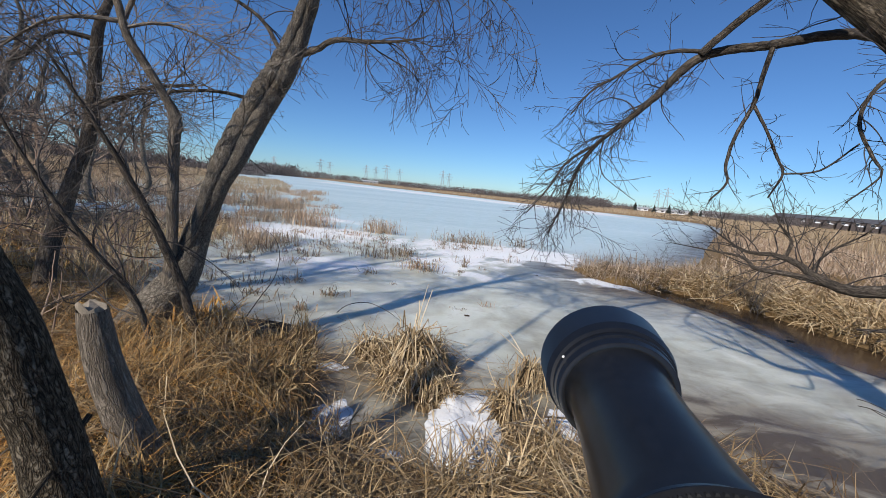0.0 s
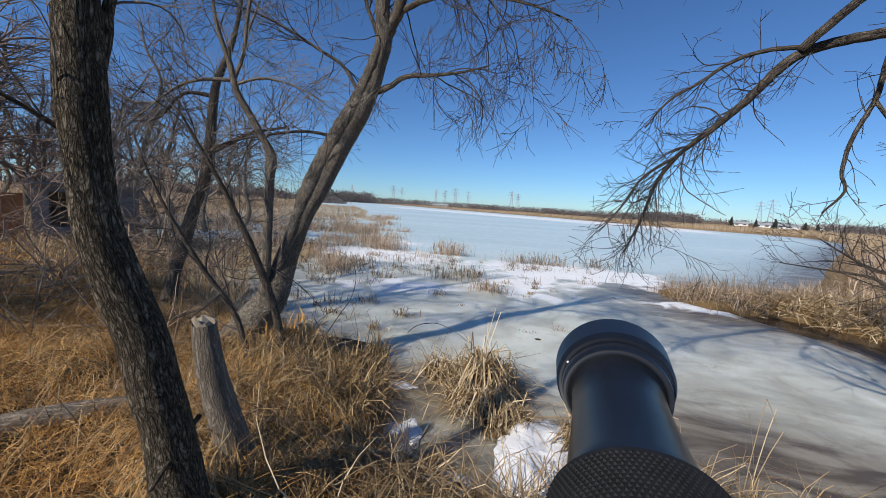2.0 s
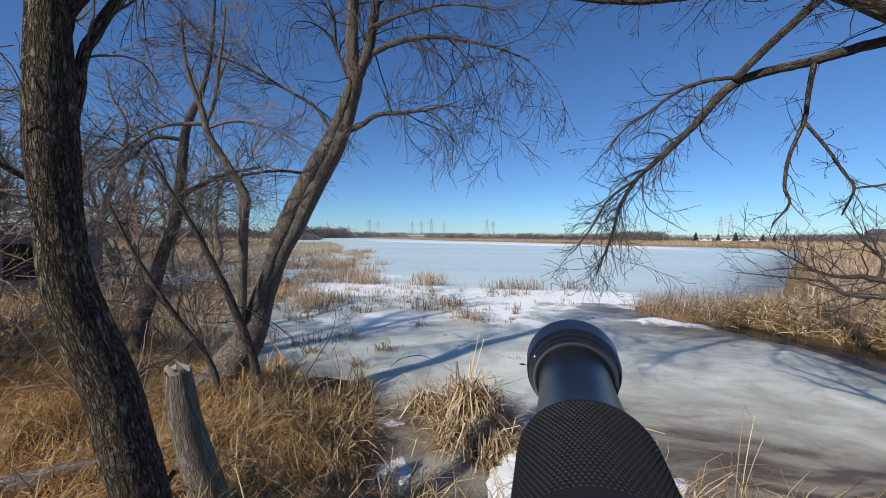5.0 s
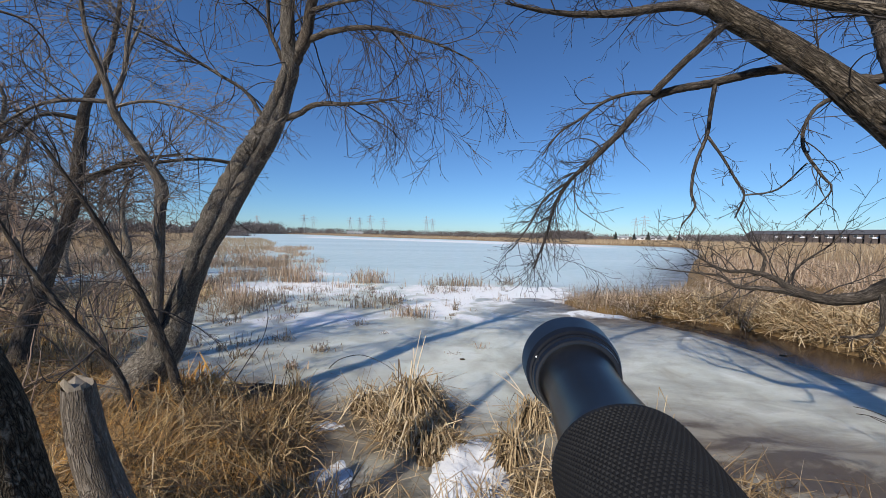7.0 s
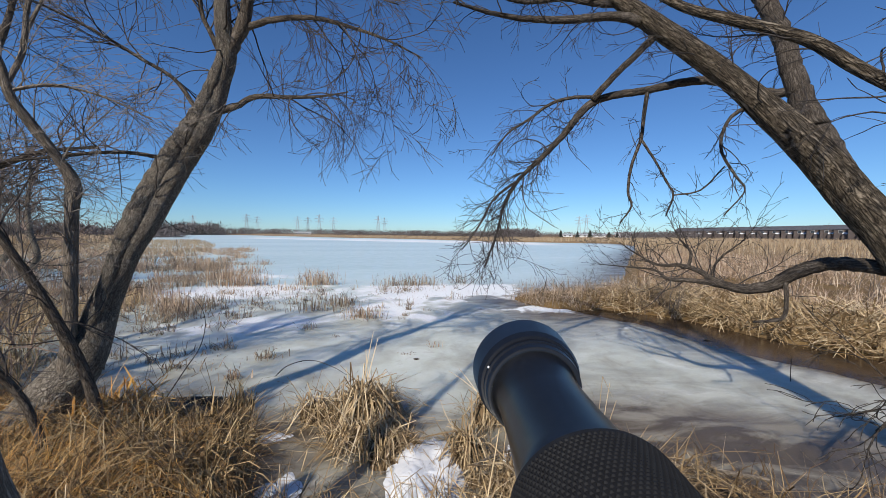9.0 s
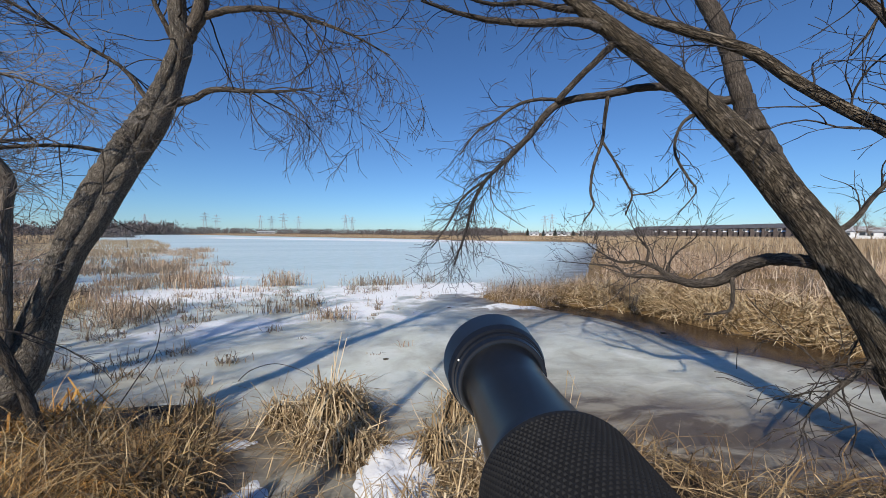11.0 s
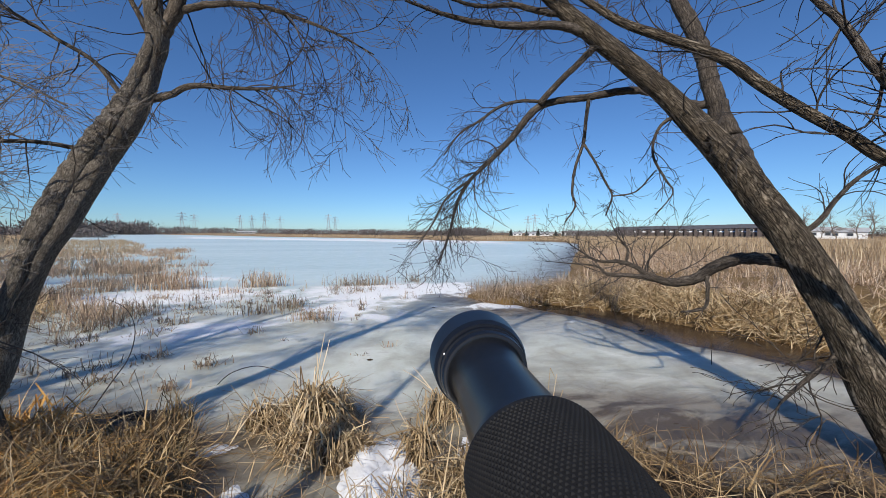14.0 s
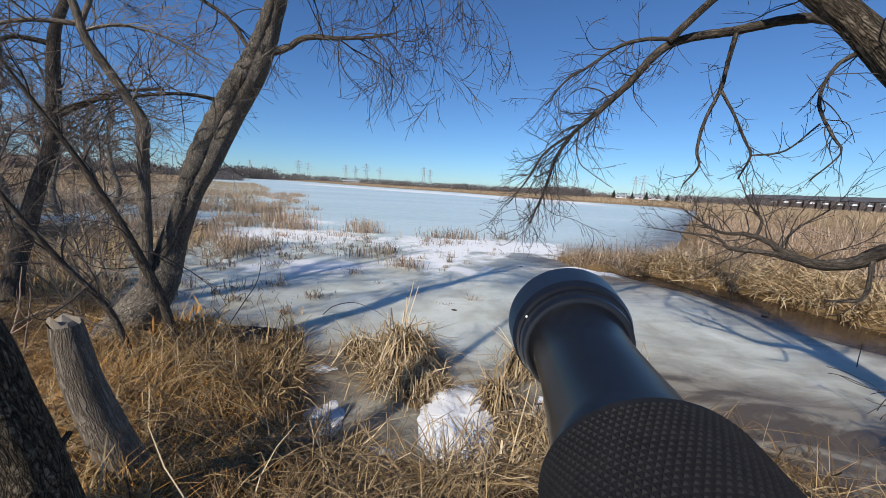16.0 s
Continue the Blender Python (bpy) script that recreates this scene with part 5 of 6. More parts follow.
# ---- thicket and woods on the left ----
def bush(x, y, stems, height, seed, label, material=TWIG, spread=0.5, name="shrub", thick=1.0, curl=0.38):
    r = np.random.RandomState(seed)
    z = max(float(land(x, y)), 0)
    t = thing(name, label, "shrub", "thicket shrubs", (x, y, z))
    tw = Tubes()
    for _ in range(stems):
        a = r.uniform(0, 6.283)
        w = np.array([math.cos(a) * spread * r.uniform(0.2, 1), math.sin(a) * spread * r.uniform(0.2, 1), 1.0])
        twig(tw, r, (x + 0.15 * math.cos(a), y + 0.15 * math.sin(a), z - 0.05), w / np.linalg.norm(w), height * r.uniform(0.6, 1.1), (0.006 + 0.004 * height) * thick, 2, 0.22 * thick, curl, 4.4 / height ** 0.5, 0.9)
    part("stems", tw.mesh("stems", material), t, kind="stuff")
    return t


for k, (x, y, st, h) in enumerate(((-4.5, 2.6, 3, 1.3), (-5.8, 3.6, 5, 1.9), (-6.9, 4.3, 6, 2.2), (-7.6, 5.6, 6, 2.2), (-3.2, 2.5, 4, 1.0), (-8.6, 3.6, 9, 2.7), (-9.4, 7.6, 8, 2.8), (-11.2, 4.4, 9, 3.0),
                                   (-6.4, 2.4, 8, 2.3), (-8.0, 2.0, 9, 2.6), (-5.4, 5.8, 7, 2.3), (-9.4, 2.2, 9, 2.8), (-10.6, 9.0, 8, 3.2), (-3.9, 4.4, 3, 1.2), (-4.9, 4.9, 4, 1.7), (-6.6, 7.0, 7, 2.6),
                                   (-8.4, 6.6, 8, 2.8), (-13.5, 8.8, 9, 3.4), (-14.5, 6.0, 9, 3.4))):
    bush(x, y, st, h, 100 + k, "leafless tangled brown thicket shrub", BRUSH if k % 3 else TWIG_PALE)
for k, (x, y, st, h) in enumerate(((6.3, 7.9, 5, 1.5), (8.6, 7.2, 6, 1.7), (9.6, 8.8, 6, 1.8), (7.6, 9.4, 6, 1.5), (10.8, 7.2, 5, 1.8), (5.8, 10.5, 5, 1.3))):
    bush(x, y, st, h, 140 + k, "thin leafless shrub among the reeds", TWIG_PALE, thick=0.55, curl=0.2)


def bare_tree(seed, height):
    """A leafless tree at the origin, as a thing with trunk and crown."""
    r = np.random.RandomState(seed)
    t = thing("bare_tree", "tall leafless tree in the woods behind the marsh", "tree", "woods")
    tb, tw = Tubes(), Tubes()
    pts, p = [], np.zeros(3)
    for i in range(9):
        pts.append((*p, max(0.016 * height * (1 - i / 9.5), 0.01)))
        p = p + np.array([r.normal(0, 0.03), r.normal(0, 0.03), 0.11]) * height
    l = flow(pts, 0.25)
    tb.add(l[:, :3], l[:, 3], 9, 0.1, seed)
    part("trunk", tb.mesh("trunk", BARK_GREY), t)
    for k in range(20):
        f = 0.25 + 0.72 * k / 20
        i = int(f * (len(l) - 1))
        a = r.uniform(0, 6.283)
        w = np.array([math.cos(a), math.sin(a), r.uniform(0.5, 1.3)])
        twig(tw, r, l[i, :3], w / np.linalg.norm(w), height * 0.34 * (1.15 - f * 0.7), l[i, 3] * 0.5, 2, -0.05, 0.16, 2.0 / (height * 0.1), 0.8, end=0.006)
    part("crown", tw.mesh("crown", WOODS), t, kind="stuff")
    return t


makers = [bare_tree(200 + k, h) for k, h in enumerate((9.0, 11.0, 7.5, 10.0))]
spots = []
wr = np.random.RandomState(5)
for az, d in ((-67, 13.5), (-51, 18), (-45.5, 21), (-55, 20), (-41, 26), (-63, 19), (-59, 23), (-56.5, 27), (-53, 24), (-49, 27), (-46, 31), (-61, 28), (-43, 33)):
    spots.append((d * math.sin(radians(az)), d * math.cos(radians(az))))
while len(spots) < 66:
    az, d = wr.uniform(-88, -27), wr.uniform(17, 95)
    x, y = d * math.sin(radians(az)), d * math.cos(radians(az))
    if float(shore(LAKE, x, y)) < -1.5 and (d > 42 or az < -47):
        spots.append((x, y))
for k, (x, y) in enumerate(spots):
    m = pose(x, y, max(float(land(x, y)), 0) - 0.1, 0, 0, wr.uniform(0, 360)) @ Matrix.Scale(wr.uniform(0.7, 1.15), 4)
    if k < 4:
        makers[k].matrix_basis = m
    else:
        c = copy_thing(makers[k % 4], m)
        c.scale = (m.to_scale())

for k, (x, y, size) in enumerate(((-7.1, -0.2, 0.85), (-8.6, 0.9, 0.85), (-8.9, -1.9, 1.0))):
    m = pose(x, y, float(land(x, y)) - 0.1, 0, 0, 75 * k) @ Matrix.Scale(size, 4)
    c = copy_thing(makers[(0, 3, 1)[k]], m)
    c.scale = m.to_scale()
    tagged(c, "leafless grey willow standing on the grassy bank", "tree", "trees on the bank")

for k, (az, d) in enumerate(((57.5, 120), (58.6, 128), (60.0, 118), (61.2, 125), (62.5, 116), (63.8, 122), (65.4, 118), (67.0, 112))):
    x, y = d * math.sin(radians(az)), d * math.cos(radians(az))
    m = pose(x, y, float(land(x, y)) - 0.1, 0, 0, 40 * k) @ Matrix.Scale(0.78 + 0.06 * (k % 3), 4)
    c = copy_thing(makers[k % 4], m)
    c.scale = m.to_scale()
    tagged(c, "grey leafless tree near the houses", "tree", "trees by the houses")

# ---- far shore: woods, towers, houses ----
def far_woods(name, label, rows, material=FAR_WOOD):
    """Bare woods as many thin upright boughs. rows: azimuth from, to, range, height, trees."""
    r = np.random.RandomState(9)
    b, hd, ln, wd, le, be = [], [], [], [], [], []
    for a0, a1, d, h, n in rows:
        for _ in range(n):
            a, dd, hh = radians(r.uniform(a0, a1)), d * r.uniform(0.93, 1.12), h * r.uniform(0.45, 0.85)
            x, y = dd * math.sin(a), dd * math.cos(a)
            z = float(land(x, y))
            for _ in range(44):
                b.append((x + r.normal(0, hh * 0.30), y + r.normal(0, hh * 0.30), z - 0.3 + hh * r.uniform(0, 0.75)))
                hd.append(r.uniform(0, 6.283)), ln.append(hh * r.uniform(0.10, 0.26)), wd.append(hh * r.uniform(0.03, 0.07)), le.append(r.uniform(0.0, 2.6)), be.append(r.normal(0.1, 0.4))
    ob = part(name, blades(name, np.array(b), np.array(hd), np.array(ln), np.array(wd), np.array(le), np.array(be), material, 3, 0.05))
    return tagged(ob, label, "woods", kind="stuff")


far_woods("far_woods", "grey-brown leafless woods along the far shore",
          [(-34, -24, 420, 18.5, 285), (-25, -20, 420, 11.1, 90), (-20, -8, 430, 9.9, 195), (-9, 3, 330, 7.8, 225), (2, 14, 260, 6.8, 255), (12, 16, 210, 5.8, 60), (15.5, 21.5, 150, 6.4, 165), (20, 40, 260, 5.4, 255), (33, 42, 190, 5.8, 135), (40, 75, 330, 8.8, 330), (-62, -36, 150, 7.6, 630), (-37, -28, 190, 6.2, 195)])
far_woods("hedge", "dense brown brush by the far shore", [(15.2, 20.5, 140, 5.0, 120), (34, 41, 170, 4.6, 90)])

# Lighter and bluer than the steel itself: distance haze put in the colour.
STEEL = plain_material("hazed_steel", (0.33, 0.37, 0.42), (0.42, 0.46, 0.51), 0.3, 0.6, 0.4)


def pylon():
    t = thing("pylon", "grey steel lattice power pylon beyond the far shore", "pylon", "power line")
    H, W = 42.0, 4.4
    def half(z):
        return W * (1 - z / H) ** 0.9 * 0.8 + 0.45
    lat = Tubes()
    levels = [0, 9, 16, 22, 27.5, 32, 36, 39.5, 42]
    for sx in (-1, 1):
        for sy in (-1, 1):
            lat.add([(sx * half(z), sy * half(z), z) for z in levels], [0.22] * len(levels), 4, cap=False)
    for a, b in zip(levels, levels[1:]):
        for s in (-1, 1):
            for k in (-1, 1):
                lat.add([(s * half(a), k * half(a), a), (-s * half(b), k * half(b), b)], [0.11, 0.11], 3, cap=False)
                lat.add([(k * half(a), s * half(a), a), (k * half(b), -s * half(b), b)], [0.11, 0.11], 3, cap=False)
    part("tower", lat.mesh("tower", STEEL), t)
    for z, w in ((26.5, 8.0), (32.5, 9.5), (38.5, 6.5)):
        arm = Tubes()
        for s in (-1, 1):
            arm.add([(0, 0, z + 1.6), (s * w, 0, z)], [0.3, 0.2], 4, cap=False)
            arm.add([(0, 0, z - 0.4), (s * w, 0, z)], [0.3, 0.2], 4, cap=False)
            arm.add([(s * w, 0, z), (s * w, 0, z - 2.2)], [0.22, 0.22], 4, cap=False)
        part("crossarm", arm.mesh("crossarm", STEEL), t)
    return t


first = pylon()
sites = ((-26.8, 1050), (-20.7, 900), (-19.4, 1000), (-14.2, 980), (-12.8, 1000), (-11.25, 850), (-9.25, 1000), (-2.7, 860), (-1.75, 980), (27.4, 880), (28.4, 800))
for k, (az, d) in enumerate(sites):
    m = pose(d * math.sin(radians(az)), d * math.cos(radians(az)), float(land(d * math.sin(radians(az)), d * math.cos(radians(az)))), 0, 0, -az + (k * 37) % 50 - 25)
    if k == 0:
        first.matrix_basis = m
    else:
        copy_thing(first, m)

WALL_BROWN = plain_material("brown_siding", (0.085, 0.07, 0.065), (0.13, 0.105, 0.095), 0.6)
ROOF_DARK = plain_material("dark_shingles", (0.075, 0.075, 0.085), (0.12, 0.12, 0.13), 0.8, 0.85)
WHITE = plain_material("white_paint", (0.68, 0.69, 0.70), (0.80, 0.80, 0.79), 0.7, 0.6)
PANE = plain_material("dark_window_glass", (0.03, 0.035, 0.045), (0.05, 0.055, 0.065), 0.5, 0.08, 0.6)
WALL_PALE = plain_material("pale_siding", (0.36, 0.37, 0.38), (0.48, 0.48, 0.47), 0.6)


def block(bm, x0, x1, y0, y1, z0, z1):
    r = bmesh.ops.create_cube(bm, size=1.0)
    for v in r["verts"]:
        v.co = Vector((x0 + (v.co.x + 0.5) * (x1 - x0), y0 + (v.co.y + 0.5) * (y1 - y0), z0 + (v.co.z + 0.5) * (z1 - z0)))


def one_block(name, material, parent, *b, label="", bevel=0.0):
    bm = bmesh.new()
    block(bm, *b)
    if bevel:
        bmesh.ops.bevel(bm, geom=bm.edges[:], offset=bevel, segments=2, affect="EDGES")
    return part(name, from_bm(name, bm, material), parent, label)


def gable(name, material, parent, x0, x1, y0, y1, z0, z1, over=0.4):
    bm = bmesh.new()
    ym = (y0 + y1) / 2
    a = [bm.verts.new(c) for c in ((x0 - over, y0 - over, z0), (x1 + over, y0 - over, z0), (x1 + over, y1 + over, z0), (x0 - over, y1 + over, z0), (x0 - over, ym, z1), (x1 + over, ym, z1))]
    for f in ((0, 1, 5, 4), (2, 3, 4, 5), (0, 4, 3), (1, 2, 5), (3, 2, 1, 0)):
        bm.faces.new([a[i] for i in f])
    return part(name, from_bm(name, bm, material), parent)


def townhouse(w=9.0):
    t = thing("townhouse", "brown two-storey row house with a white porch gable", "house", "row of houses")
    one_block("wall", WALL_BROWN, t, -w / 2, w / 2, 0, 9, 0, 3.9)
    gable("roof", ROOF_DARK, t, -w / 2, w / 2, 0, 9, 3.9, 5.7, 0.3)
    one_block("porch", WALL_BROWN, t, -w * 0.24, -w * 0.06, -1.3, -0.01, 0, 2.2)
    gable("porch_roof", WHITE, t, -w * 0.22, -w * 0.08, -1.5, -0.05, 2.2, 2.8, 0.1)
    for x in (-w * 0.3, w * 0.12, w * 0.34):
        fr = one_block("window", WALL_PALE, t, x - 0.6, x + 0.6, -0.10, -0.01, 2.6, 3.6)
        one_block("pane", PANE, fr, x - 0.52, x + 0.52, -0.13, -0.105, 2.68, 3.52)
    one_block("garage_door", WALL_BROWN, t, w * 0.08, w * 0.42, -0.12, -0.01, 0, 2.3)
    return t


home = townhouse()
for k in range(17):
    f = k / 16
    az, d = 40.2 + 17.0 * f, 250 - 62 * f
    x, y = d * math.sin(radians(az)), d * math.cos(radians(az))
    m = pose(x, y, float(land(x, y)) - 0.1, 0, 0, -65)
    if k == 0:
        home.matrix_basis = m
    else:
        copy_thing(home, m)


def bungalow(w, dep, h, label, wall=WHITE, roof=WALL_PALE):
    t = thing("house", label, "house", "houses across the lake")
    one_block("wall", wall, t, -w / 2, w / 2, 0, dep, 0, h)
    gable("roof", roof, t, -w / 2, w / 2, 0, dep, h, h + 0.45 * h + 0.3, 0.4)
    for i in range(int(w // 3)):
        x = -w / 2 + 1.6 + i * 3.0
        fr = one_block("window", WALL_PALE, t, x - 0.7, x + 0.7, -0.1, -0.01, 0.45 * h, 0.85 * h)
        one_block("pane", PANE, fr, x - 0.55, x + 0.55, -0.13, -0.105, 0.48 * h, 0.82 * h)
    return t


for az, d, w, h, lab in ((25.8, 235, 6, 1.3, "low white house across the lake"), (27.8, 225, 6, 1.3, "long low white house across the lake"), (30.0, 220, 8, 1.3, "long low white house across the lake"),
                         (33.2, 225, 8, 1.9, "large white house with a pale roof across the lake"), (59.5, 160, 9, 2.4, "white house behind bare trees"), (62.0, 160, 8, 2.2, "low white house behind bare trees"),
                         (-13.5, 360, 14, 1.8, "low pale barn on the far shore")):
    x, y = d * math.sin(radians(az)), d * math.cos(radians(az))
    bungalow(w, 8, h, lab, WALL_PALE if d > 300 else WHITE, WALL_PALE).matrix_basis = pose(x, y, float(land(x, y)) - 0.1, 0, 0, -az)

# Needle greens lifted towards grey, standing in for the haze over the lake.
FIR = blade_material("hazed_fir_needles", [(0.0, (0.05, 0.06, 0.055)), (1.0, (0.085, 0.1, 0.085))], (0.06, 0.07, 0.062))
for k, (az, d, h) in enumerate(((24.9, 200, 3.9), (27.2, 195, 3.2), (28.9, 190, 3.8), (31.4, 196, 3.0), (32.4, 185, 2.6))):
    r = np.random.RandomState(300 + k)
    x, y = d * math.sin(radians(az)), d * math.cos(radians(az))
    z = float(land(x, y))
    t = thing("fir_tree", "small dark green conifer across the lake", "tree", "conifers", (x, y, z))
    tb = Tubes()
    tb.add([(x, y, z - 0.2), (x, y, z + h * 0.5), (x, y, z + h * 0.95)], [0.22, 0.14, 0.04], 7)
    part("trunk", tb.mesh("trunk", BARK_LIMB), t)
    n = 260
    f = r.uniform(0.08, 1, n)
    a = r.uniform(0, 6.283, n)
    part("crown", blades("crown", np.stack([np.full(n, x), np.full(n, y), z + h * f], -1), a, (1.05 - f) * h * 0.36 + 0.15, np.full(n, 0.5), np.full(n, 1.75), np.full(n, 0.3), FIR, 2), t, kind="stuff")

# shed among the trees
shed = thing("shed", "small open-fronted weathered shed with a grey roof behind the thicket", "shed")
PLANK = plain_material("weathered_planks", (0.16, 0.15, 0.14), (0.28, 0.26, 0.245), 3.0, 0.85, 0.2, 0.4)
RUST = plain_material("rusty_brown_boards", (0.26, 0.115, 0.05), (0.38, 0.18, 0.08), 2.0, 0.85)
for i in range(8):
    one_block("board", PLANK, shed, i * 0.25, i * 0.25 + 0.243, 1.6, 1.64, 0, 1.5, bevel=0.008)
one_block("wall", PLANK, shed, -0.04, 0.0, 0.05, 1.59, 0, 1.5)
one_block("wall", PLANK, shed, 2.0, 2.04, 0.05, 1.59, 0, 1.5)
one_block("front_panel", PLANK, shed, 0.01, 0.27, 0.0, 0.04, 0, 1.36, label="grey board beside the opening")
one_block("post", WALL_PALE, shed, 0.80, 0.93, -0.02, 0.06, 0, 1.36, label="pale grey post")
one_block("front_panel", PLANK, shed, 1.45, 1.99, 0.0, 0.04, 0, 1.36, label="grey board beside the opening")
one_block("sill", PLANK, shed, 0.275, 0.795, 0.0, 0.05, 0, 0.5, label="low board across the opening")
one_block("lintel", PLANK, shed, -0.06, 2.06, -0.06, -0.024, 1.37, 1.53)
one_block("roof", PLANK, shed, -0.14, 2.16, -0.2, 1.75, 1.54, 1.60, label="flat grey roof", bevel=0.02)
one_block("side_screen", RUST, shed, -1.3, -0.16, 0.3, 0.36, 0, 1.3, label="rusty brown boards")
shed.matrix_basis = pose(-11.77, 6.61, float(land(-11.77, 6.61)) - 0.04, 0, 0, 60.7)

# plastic jar in the grass
PLASTIC = plain_material("dirty_white_plastic", (0.22, 0.185, 0.12), (0.42, 0.37, 0.27), 30.0, 0.4, 0.5)
def lathe(name, profile, material, m, sides=40):
    vs, qs = [], []
    for i, (z, r) in enumerate(profile):
        for j in range(sides):
            a = 2 * math.pi * j / sides
            vs.append(tuple(m @ Vector((r * math.cos(a), r * math.sin(a), z))))
    for i in range(len(profile) - 1):
        for j in range(sides):
            qs.append((i * sides + j, i * sides + (j + 1) % sides, (i + 1) * sides + (j + 1) % sides, (i + 1) * sides + j))
    return mesh_of(name, vs, qs, material)


JAR_AT = (-1.76, 1.165, 0.42)
jar = thing("plastic_jar", "discarded whitish plastic jar lying in the grass", "jar", at=JAR_AT)
jm = pose(*JAR_AT, 90, 0, 147) @ Matrix.Scale(0.68, 4)
part("body", lathe("body", [(-0.07, 0.002), (-0.07, 0.036), (-0.062, 0.042), (0.045, 0.042), (0.058, 0.034), (0.062, 0.03)], PLASTIC, jm), jar)
part("lid", lathe("lid", [(0.062, 0.031), (0.062, 0.034), (0.08, 0.034), (0.083, 0.03), (0.083, 0.002)], WALL_PALE, jm), jar, "pale screw lid")

# ---- long lens on its mount ----
def crisp(profile, corners):
    """Doubles the corners of a turned profile, so that they stay sharp."""
    out = []
    for i, (z, r) in enumerate(profile):
        out.append((z, r))
        if i in corners:
            out.append((z, r))
    return out


LENS_BLACK = Net("satin_black_lens_paint")
LENS_BLACK = LENS_BLACK.done(LENS_BLACK.ramp(LENS_BLACK.noise(LENS_BLACK.place(), 300.0, 3), [(0.3, (0.006, 0.0068, 0.0085)), (0.7, (0.010, 0.011, 0.0135))]), 0.33, 0.5)
RUBBER = plain_material("black_rubber", (0.008, 0.008, 0.009), (0.014, 0.014, 0.015), 200.0, 0.7, 0.3)
MARK = plain_material("white_index_mark", (0.75, 0.75, 0.75), (0.8, 0.8, 0.8), 50.0, 0.5)
LENS_POSE = look(*[(eye, target, roll) for t, eye, target, roll in PATH if t == 9.5][0])
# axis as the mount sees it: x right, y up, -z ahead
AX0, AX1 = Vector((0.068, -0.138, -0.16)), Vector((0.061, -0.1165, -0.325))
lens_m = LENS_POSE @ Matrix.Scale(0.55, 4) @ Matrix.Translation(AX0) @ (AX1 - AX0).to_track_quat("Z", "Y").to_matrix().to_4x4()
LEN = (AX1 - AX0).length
lens = thing("telephoto_lens", "black telephoto camera lens with ribbed rubber ring and hood", "lens", at=LENS_POSE.translation)
part("barrel", lathe("barrel", crisp([(-0.06, 0.0405), (0.030, 0.0405), (0.034, 0.0375), (0.045, 0.0355), (0.075, 0.0335), (LEN - 0.06, 0.0322), (LEN - 0.03, 0.0325), (LEN - 0.022, 0.036)], (1, 2)), LENS_BLACK, lens_m, 72), lens)
ring = part("zoom_ring", lathe("zoom_ring", crisp([(-0.06, 0.0415), (-0.06, 0.0442), (0.026, 0.0442), (0.0275, 0.0408)], (1, 2)), RUBBER, lens_m, 72), lens, "knurled black rubber ring")
kv, kq = [], []
turn3 = lens_m.to_3x3()
for i in range(30):
    for j in range(96):
        a = 2 * math.pi * (j + 0.5 * (i % 2)) / 96
        c = lens_m @ Vector((0.0442 * math.cos(a), 0.0442 * math.sin(a), -0.050 + i * 0.0025))
        o = (turn3 @ Vector((math.cos(a), math.sin(a), 0))) * 0.0009
        tt = (turn3 @ Vector((-math.sin(a), math.cos(a), 0))) * 0.0009
        zz = (turn3 @ Vector((0, 0, 1))) * 0.00085
        b = len(kv)
        kv += [tuple(c - tt - zz), tuple(c + tt - zz), tuple(c + tt + zz), tuple(c - tt + zz)] + [tuple(c + o + 0.45 * q) for q in (-tt - zz, tt - zz, tt + zz, -tt + zz)]
        kq += [(b + 4, b + 5, b + 6, b + 7)] + [(b + s, b + (s + 1) % 4, b + 4 + (s + 1) % 4, b + 4 + s) for s in range(4)]
part("ribs", mesh_of("ribs", kv, kq, RUBBER, smooth=False), ring, kind="stuff")
part("trim_ring", lathe("trim_ring", [(0.0276, 0.0406), (0.0276, 0.0414), (0.0284, 0.0414), (0.0284, 0.0404)], plain_material("worn_metal_trim", (0.16, 0.165, 0.17), (0.22, 0.225, 0.23), 90.0, 0.4, 0.5, metal=0.8), lens_m, 72), lens, "thin silver trim line")
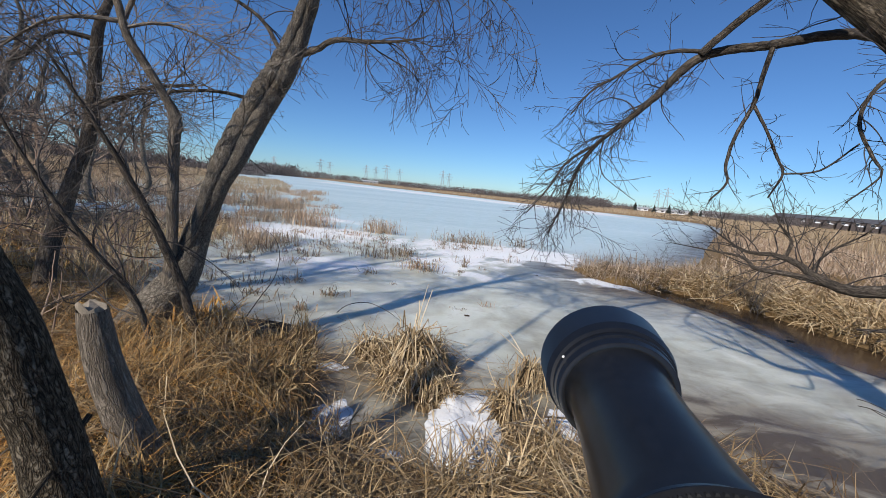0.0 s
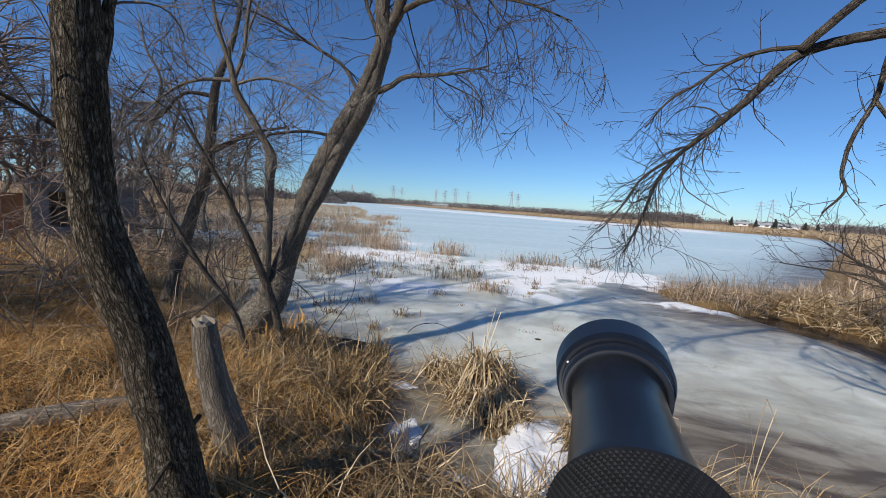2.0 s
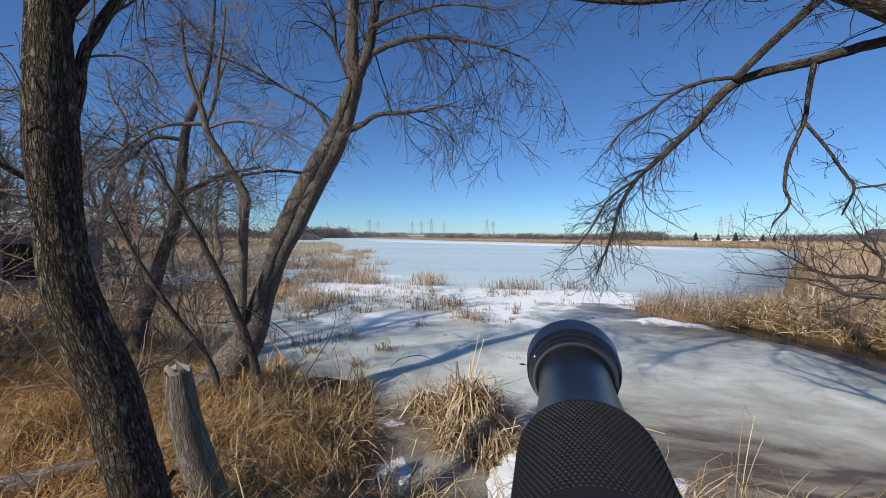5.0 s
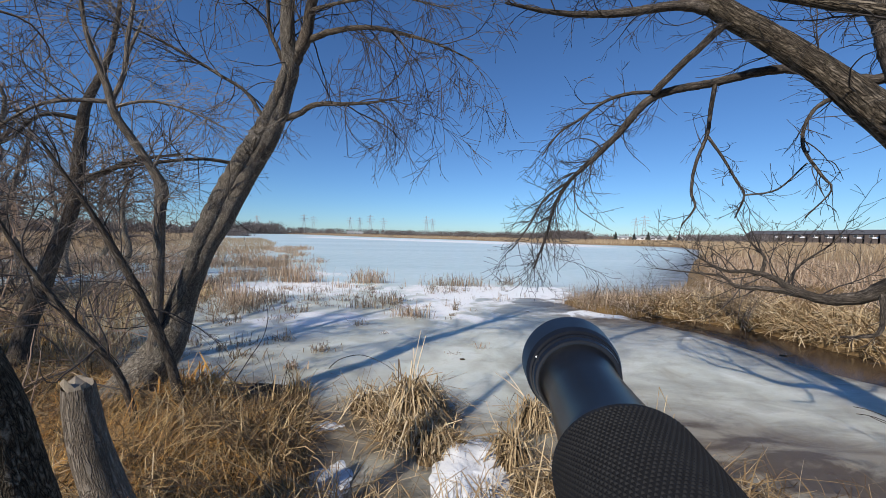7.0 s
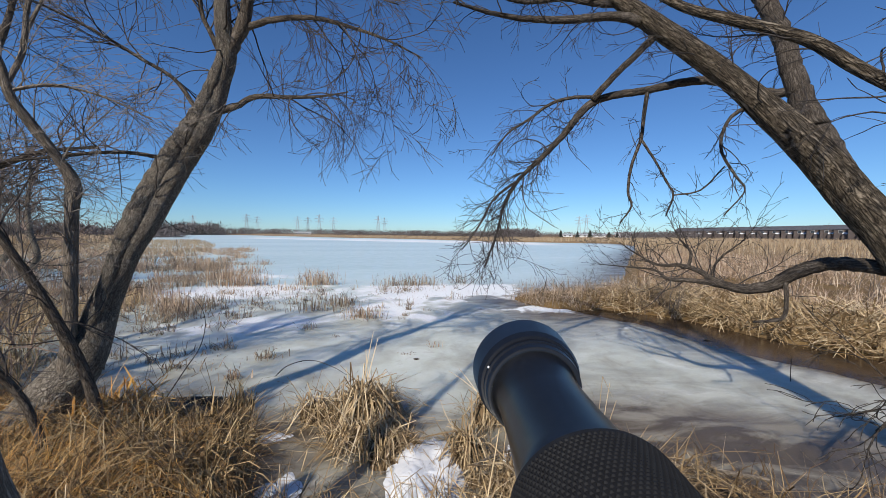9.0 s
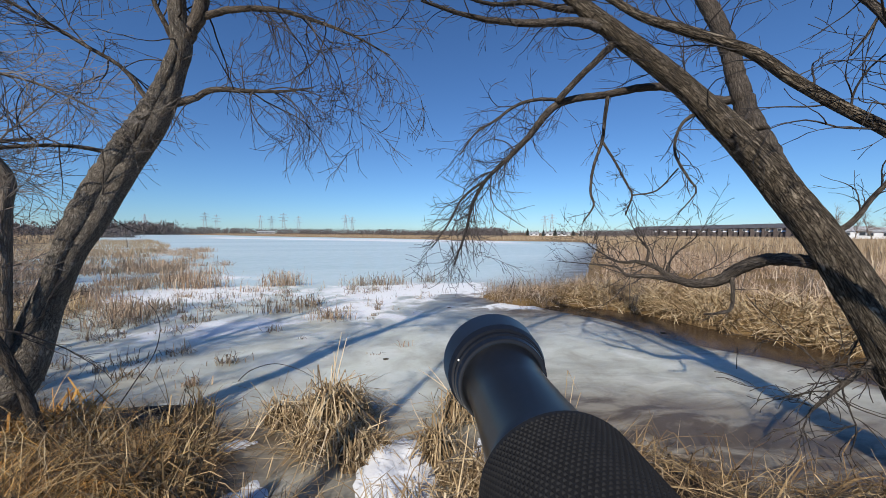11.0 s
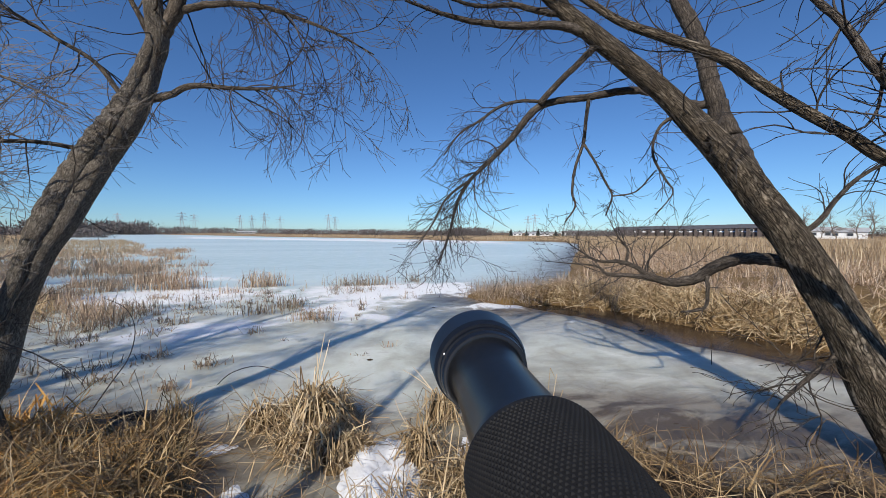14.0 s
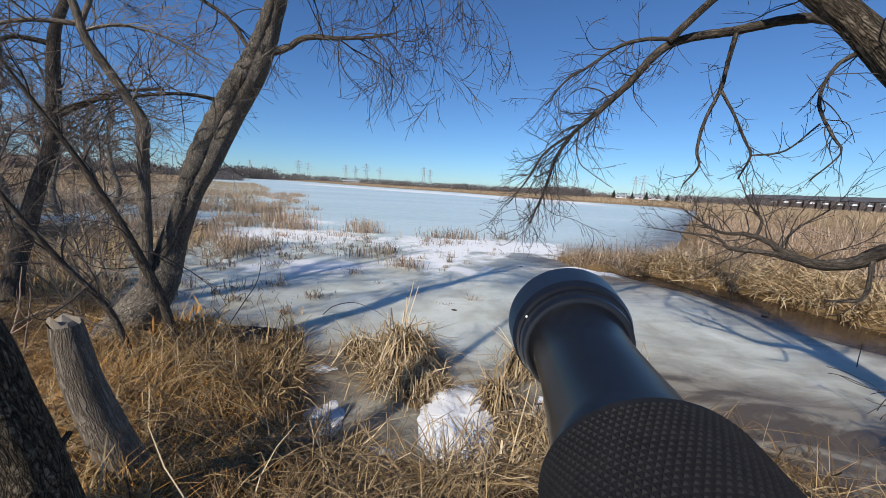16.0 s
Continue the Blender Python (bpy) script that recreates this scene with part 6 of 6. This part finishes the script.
hood = part("hood", lathe("hood", crisp([(LEN - 0.024, 0.0345), (LEN - 0.024, 0.0392), (LEN - 0.0185, 0.0400), (LEN - 0.0180, 0.0385), (LEN - 0.0165, 0.0385), (LEN - 0.0160, 0.0408), (LEN - 0.0120, 0.0412), (LEN - 0.0115, 0.0398), (LEN - 0.0105, 0.0398),
                                         (LEN - 0.0100, 0.0430), (LEN - 0.004, 0.0452), (LEN + 0.022, 0.0468), (LEN + 0.0235, 0.0455), (LEN + 0.022, 0.044), (LEN - 0.01, 0.038)], range(1, 14)), LENS_BLACK, lens_m, 80), lens, "black lens hood")
MARK_AT = 0.75
dot = bmesh.new()
bmesh.ops.create_icosphere(dot, subdivisions=2, radius=0.0011, matrix=lens_m @ Matrix.Translation((0.0412 * math.cos(MARK_AT), 0.0412 * math.sin(MARK_AT), LEN - 0.014)))
part("index_mark", from_bm("index_mark", dot, MARK, True), hood, "small white alignment dot")


# ---- small things on the ice ----
def arched_twig(name, label, rows, seed):
    t = thing(name, label, "twig", at=rows[0][:3])
    tb = Tubes()
    l = flow(rows, 0.03)
    tb.add(l[:, :3], l[:, 3], 6, 0.05, seed)
    part("stem", tb.mesh("stem", TWIG), t)


arched_twig("arched_twig", "thin dark twig arching over the ice", [(-1.62, 5.1, -0.02, 0.006), (-1.45, 5.15, 0.12, 0.006), (-1.15, 5.1, 0.2, 0.005), (-0.85, 5.0, 0.14, 0.004), (-0.65, 4.92, 0.05, 0.003)], 1.0)
arched_twig("stake", "thin dark stake standing in the ice", [(5.1, 4.15, -0.1, 0.006), (5.1, 4.16, 0.12, 0.005), (5.12, 4.17, 0.3, 0.003)], 2.0)
arched_twig("sapling", "thin bare sapling curving up beside the ice", [(-2.55, 4.35, 0.02, 0.007), (-2.36, 4.42, 0.35, 0.006), (-2.2, 4.46, 0.62, 0.005), (-2.16, 4.5, 0.9, 0.004), (-2.24, 4.5, 1.12, 0.003), (-2.42, 4.48, 1.24, 0.002)], 3.0)
for k, (x, y, r) in enumerate(((5.55, 5.95, 0.04), (0.30, 5.55, 0.035), (2.1, 9.1, 0.04))):
    bm = bmesh.new()
    bmesh.ops.create_icosphere(bm, subdivisions=2, radius=1)
    for v in bm.verts:
        v.co *= 1 + 0.35 * noise.noise(v.co * 1.7 + Vector((k * 3, 0, 0)))
        v.co = Vector((v.co.x * r * 1.5 + x, v.co.y * r + y, v.co.z * r * 0.35 + 0.004))
    ob = part("clod", from_bm("clod", bm, MUD, True))
    tagged(ob, "dark clod of mud frozen into the ice", "clod", "clods in the ice")
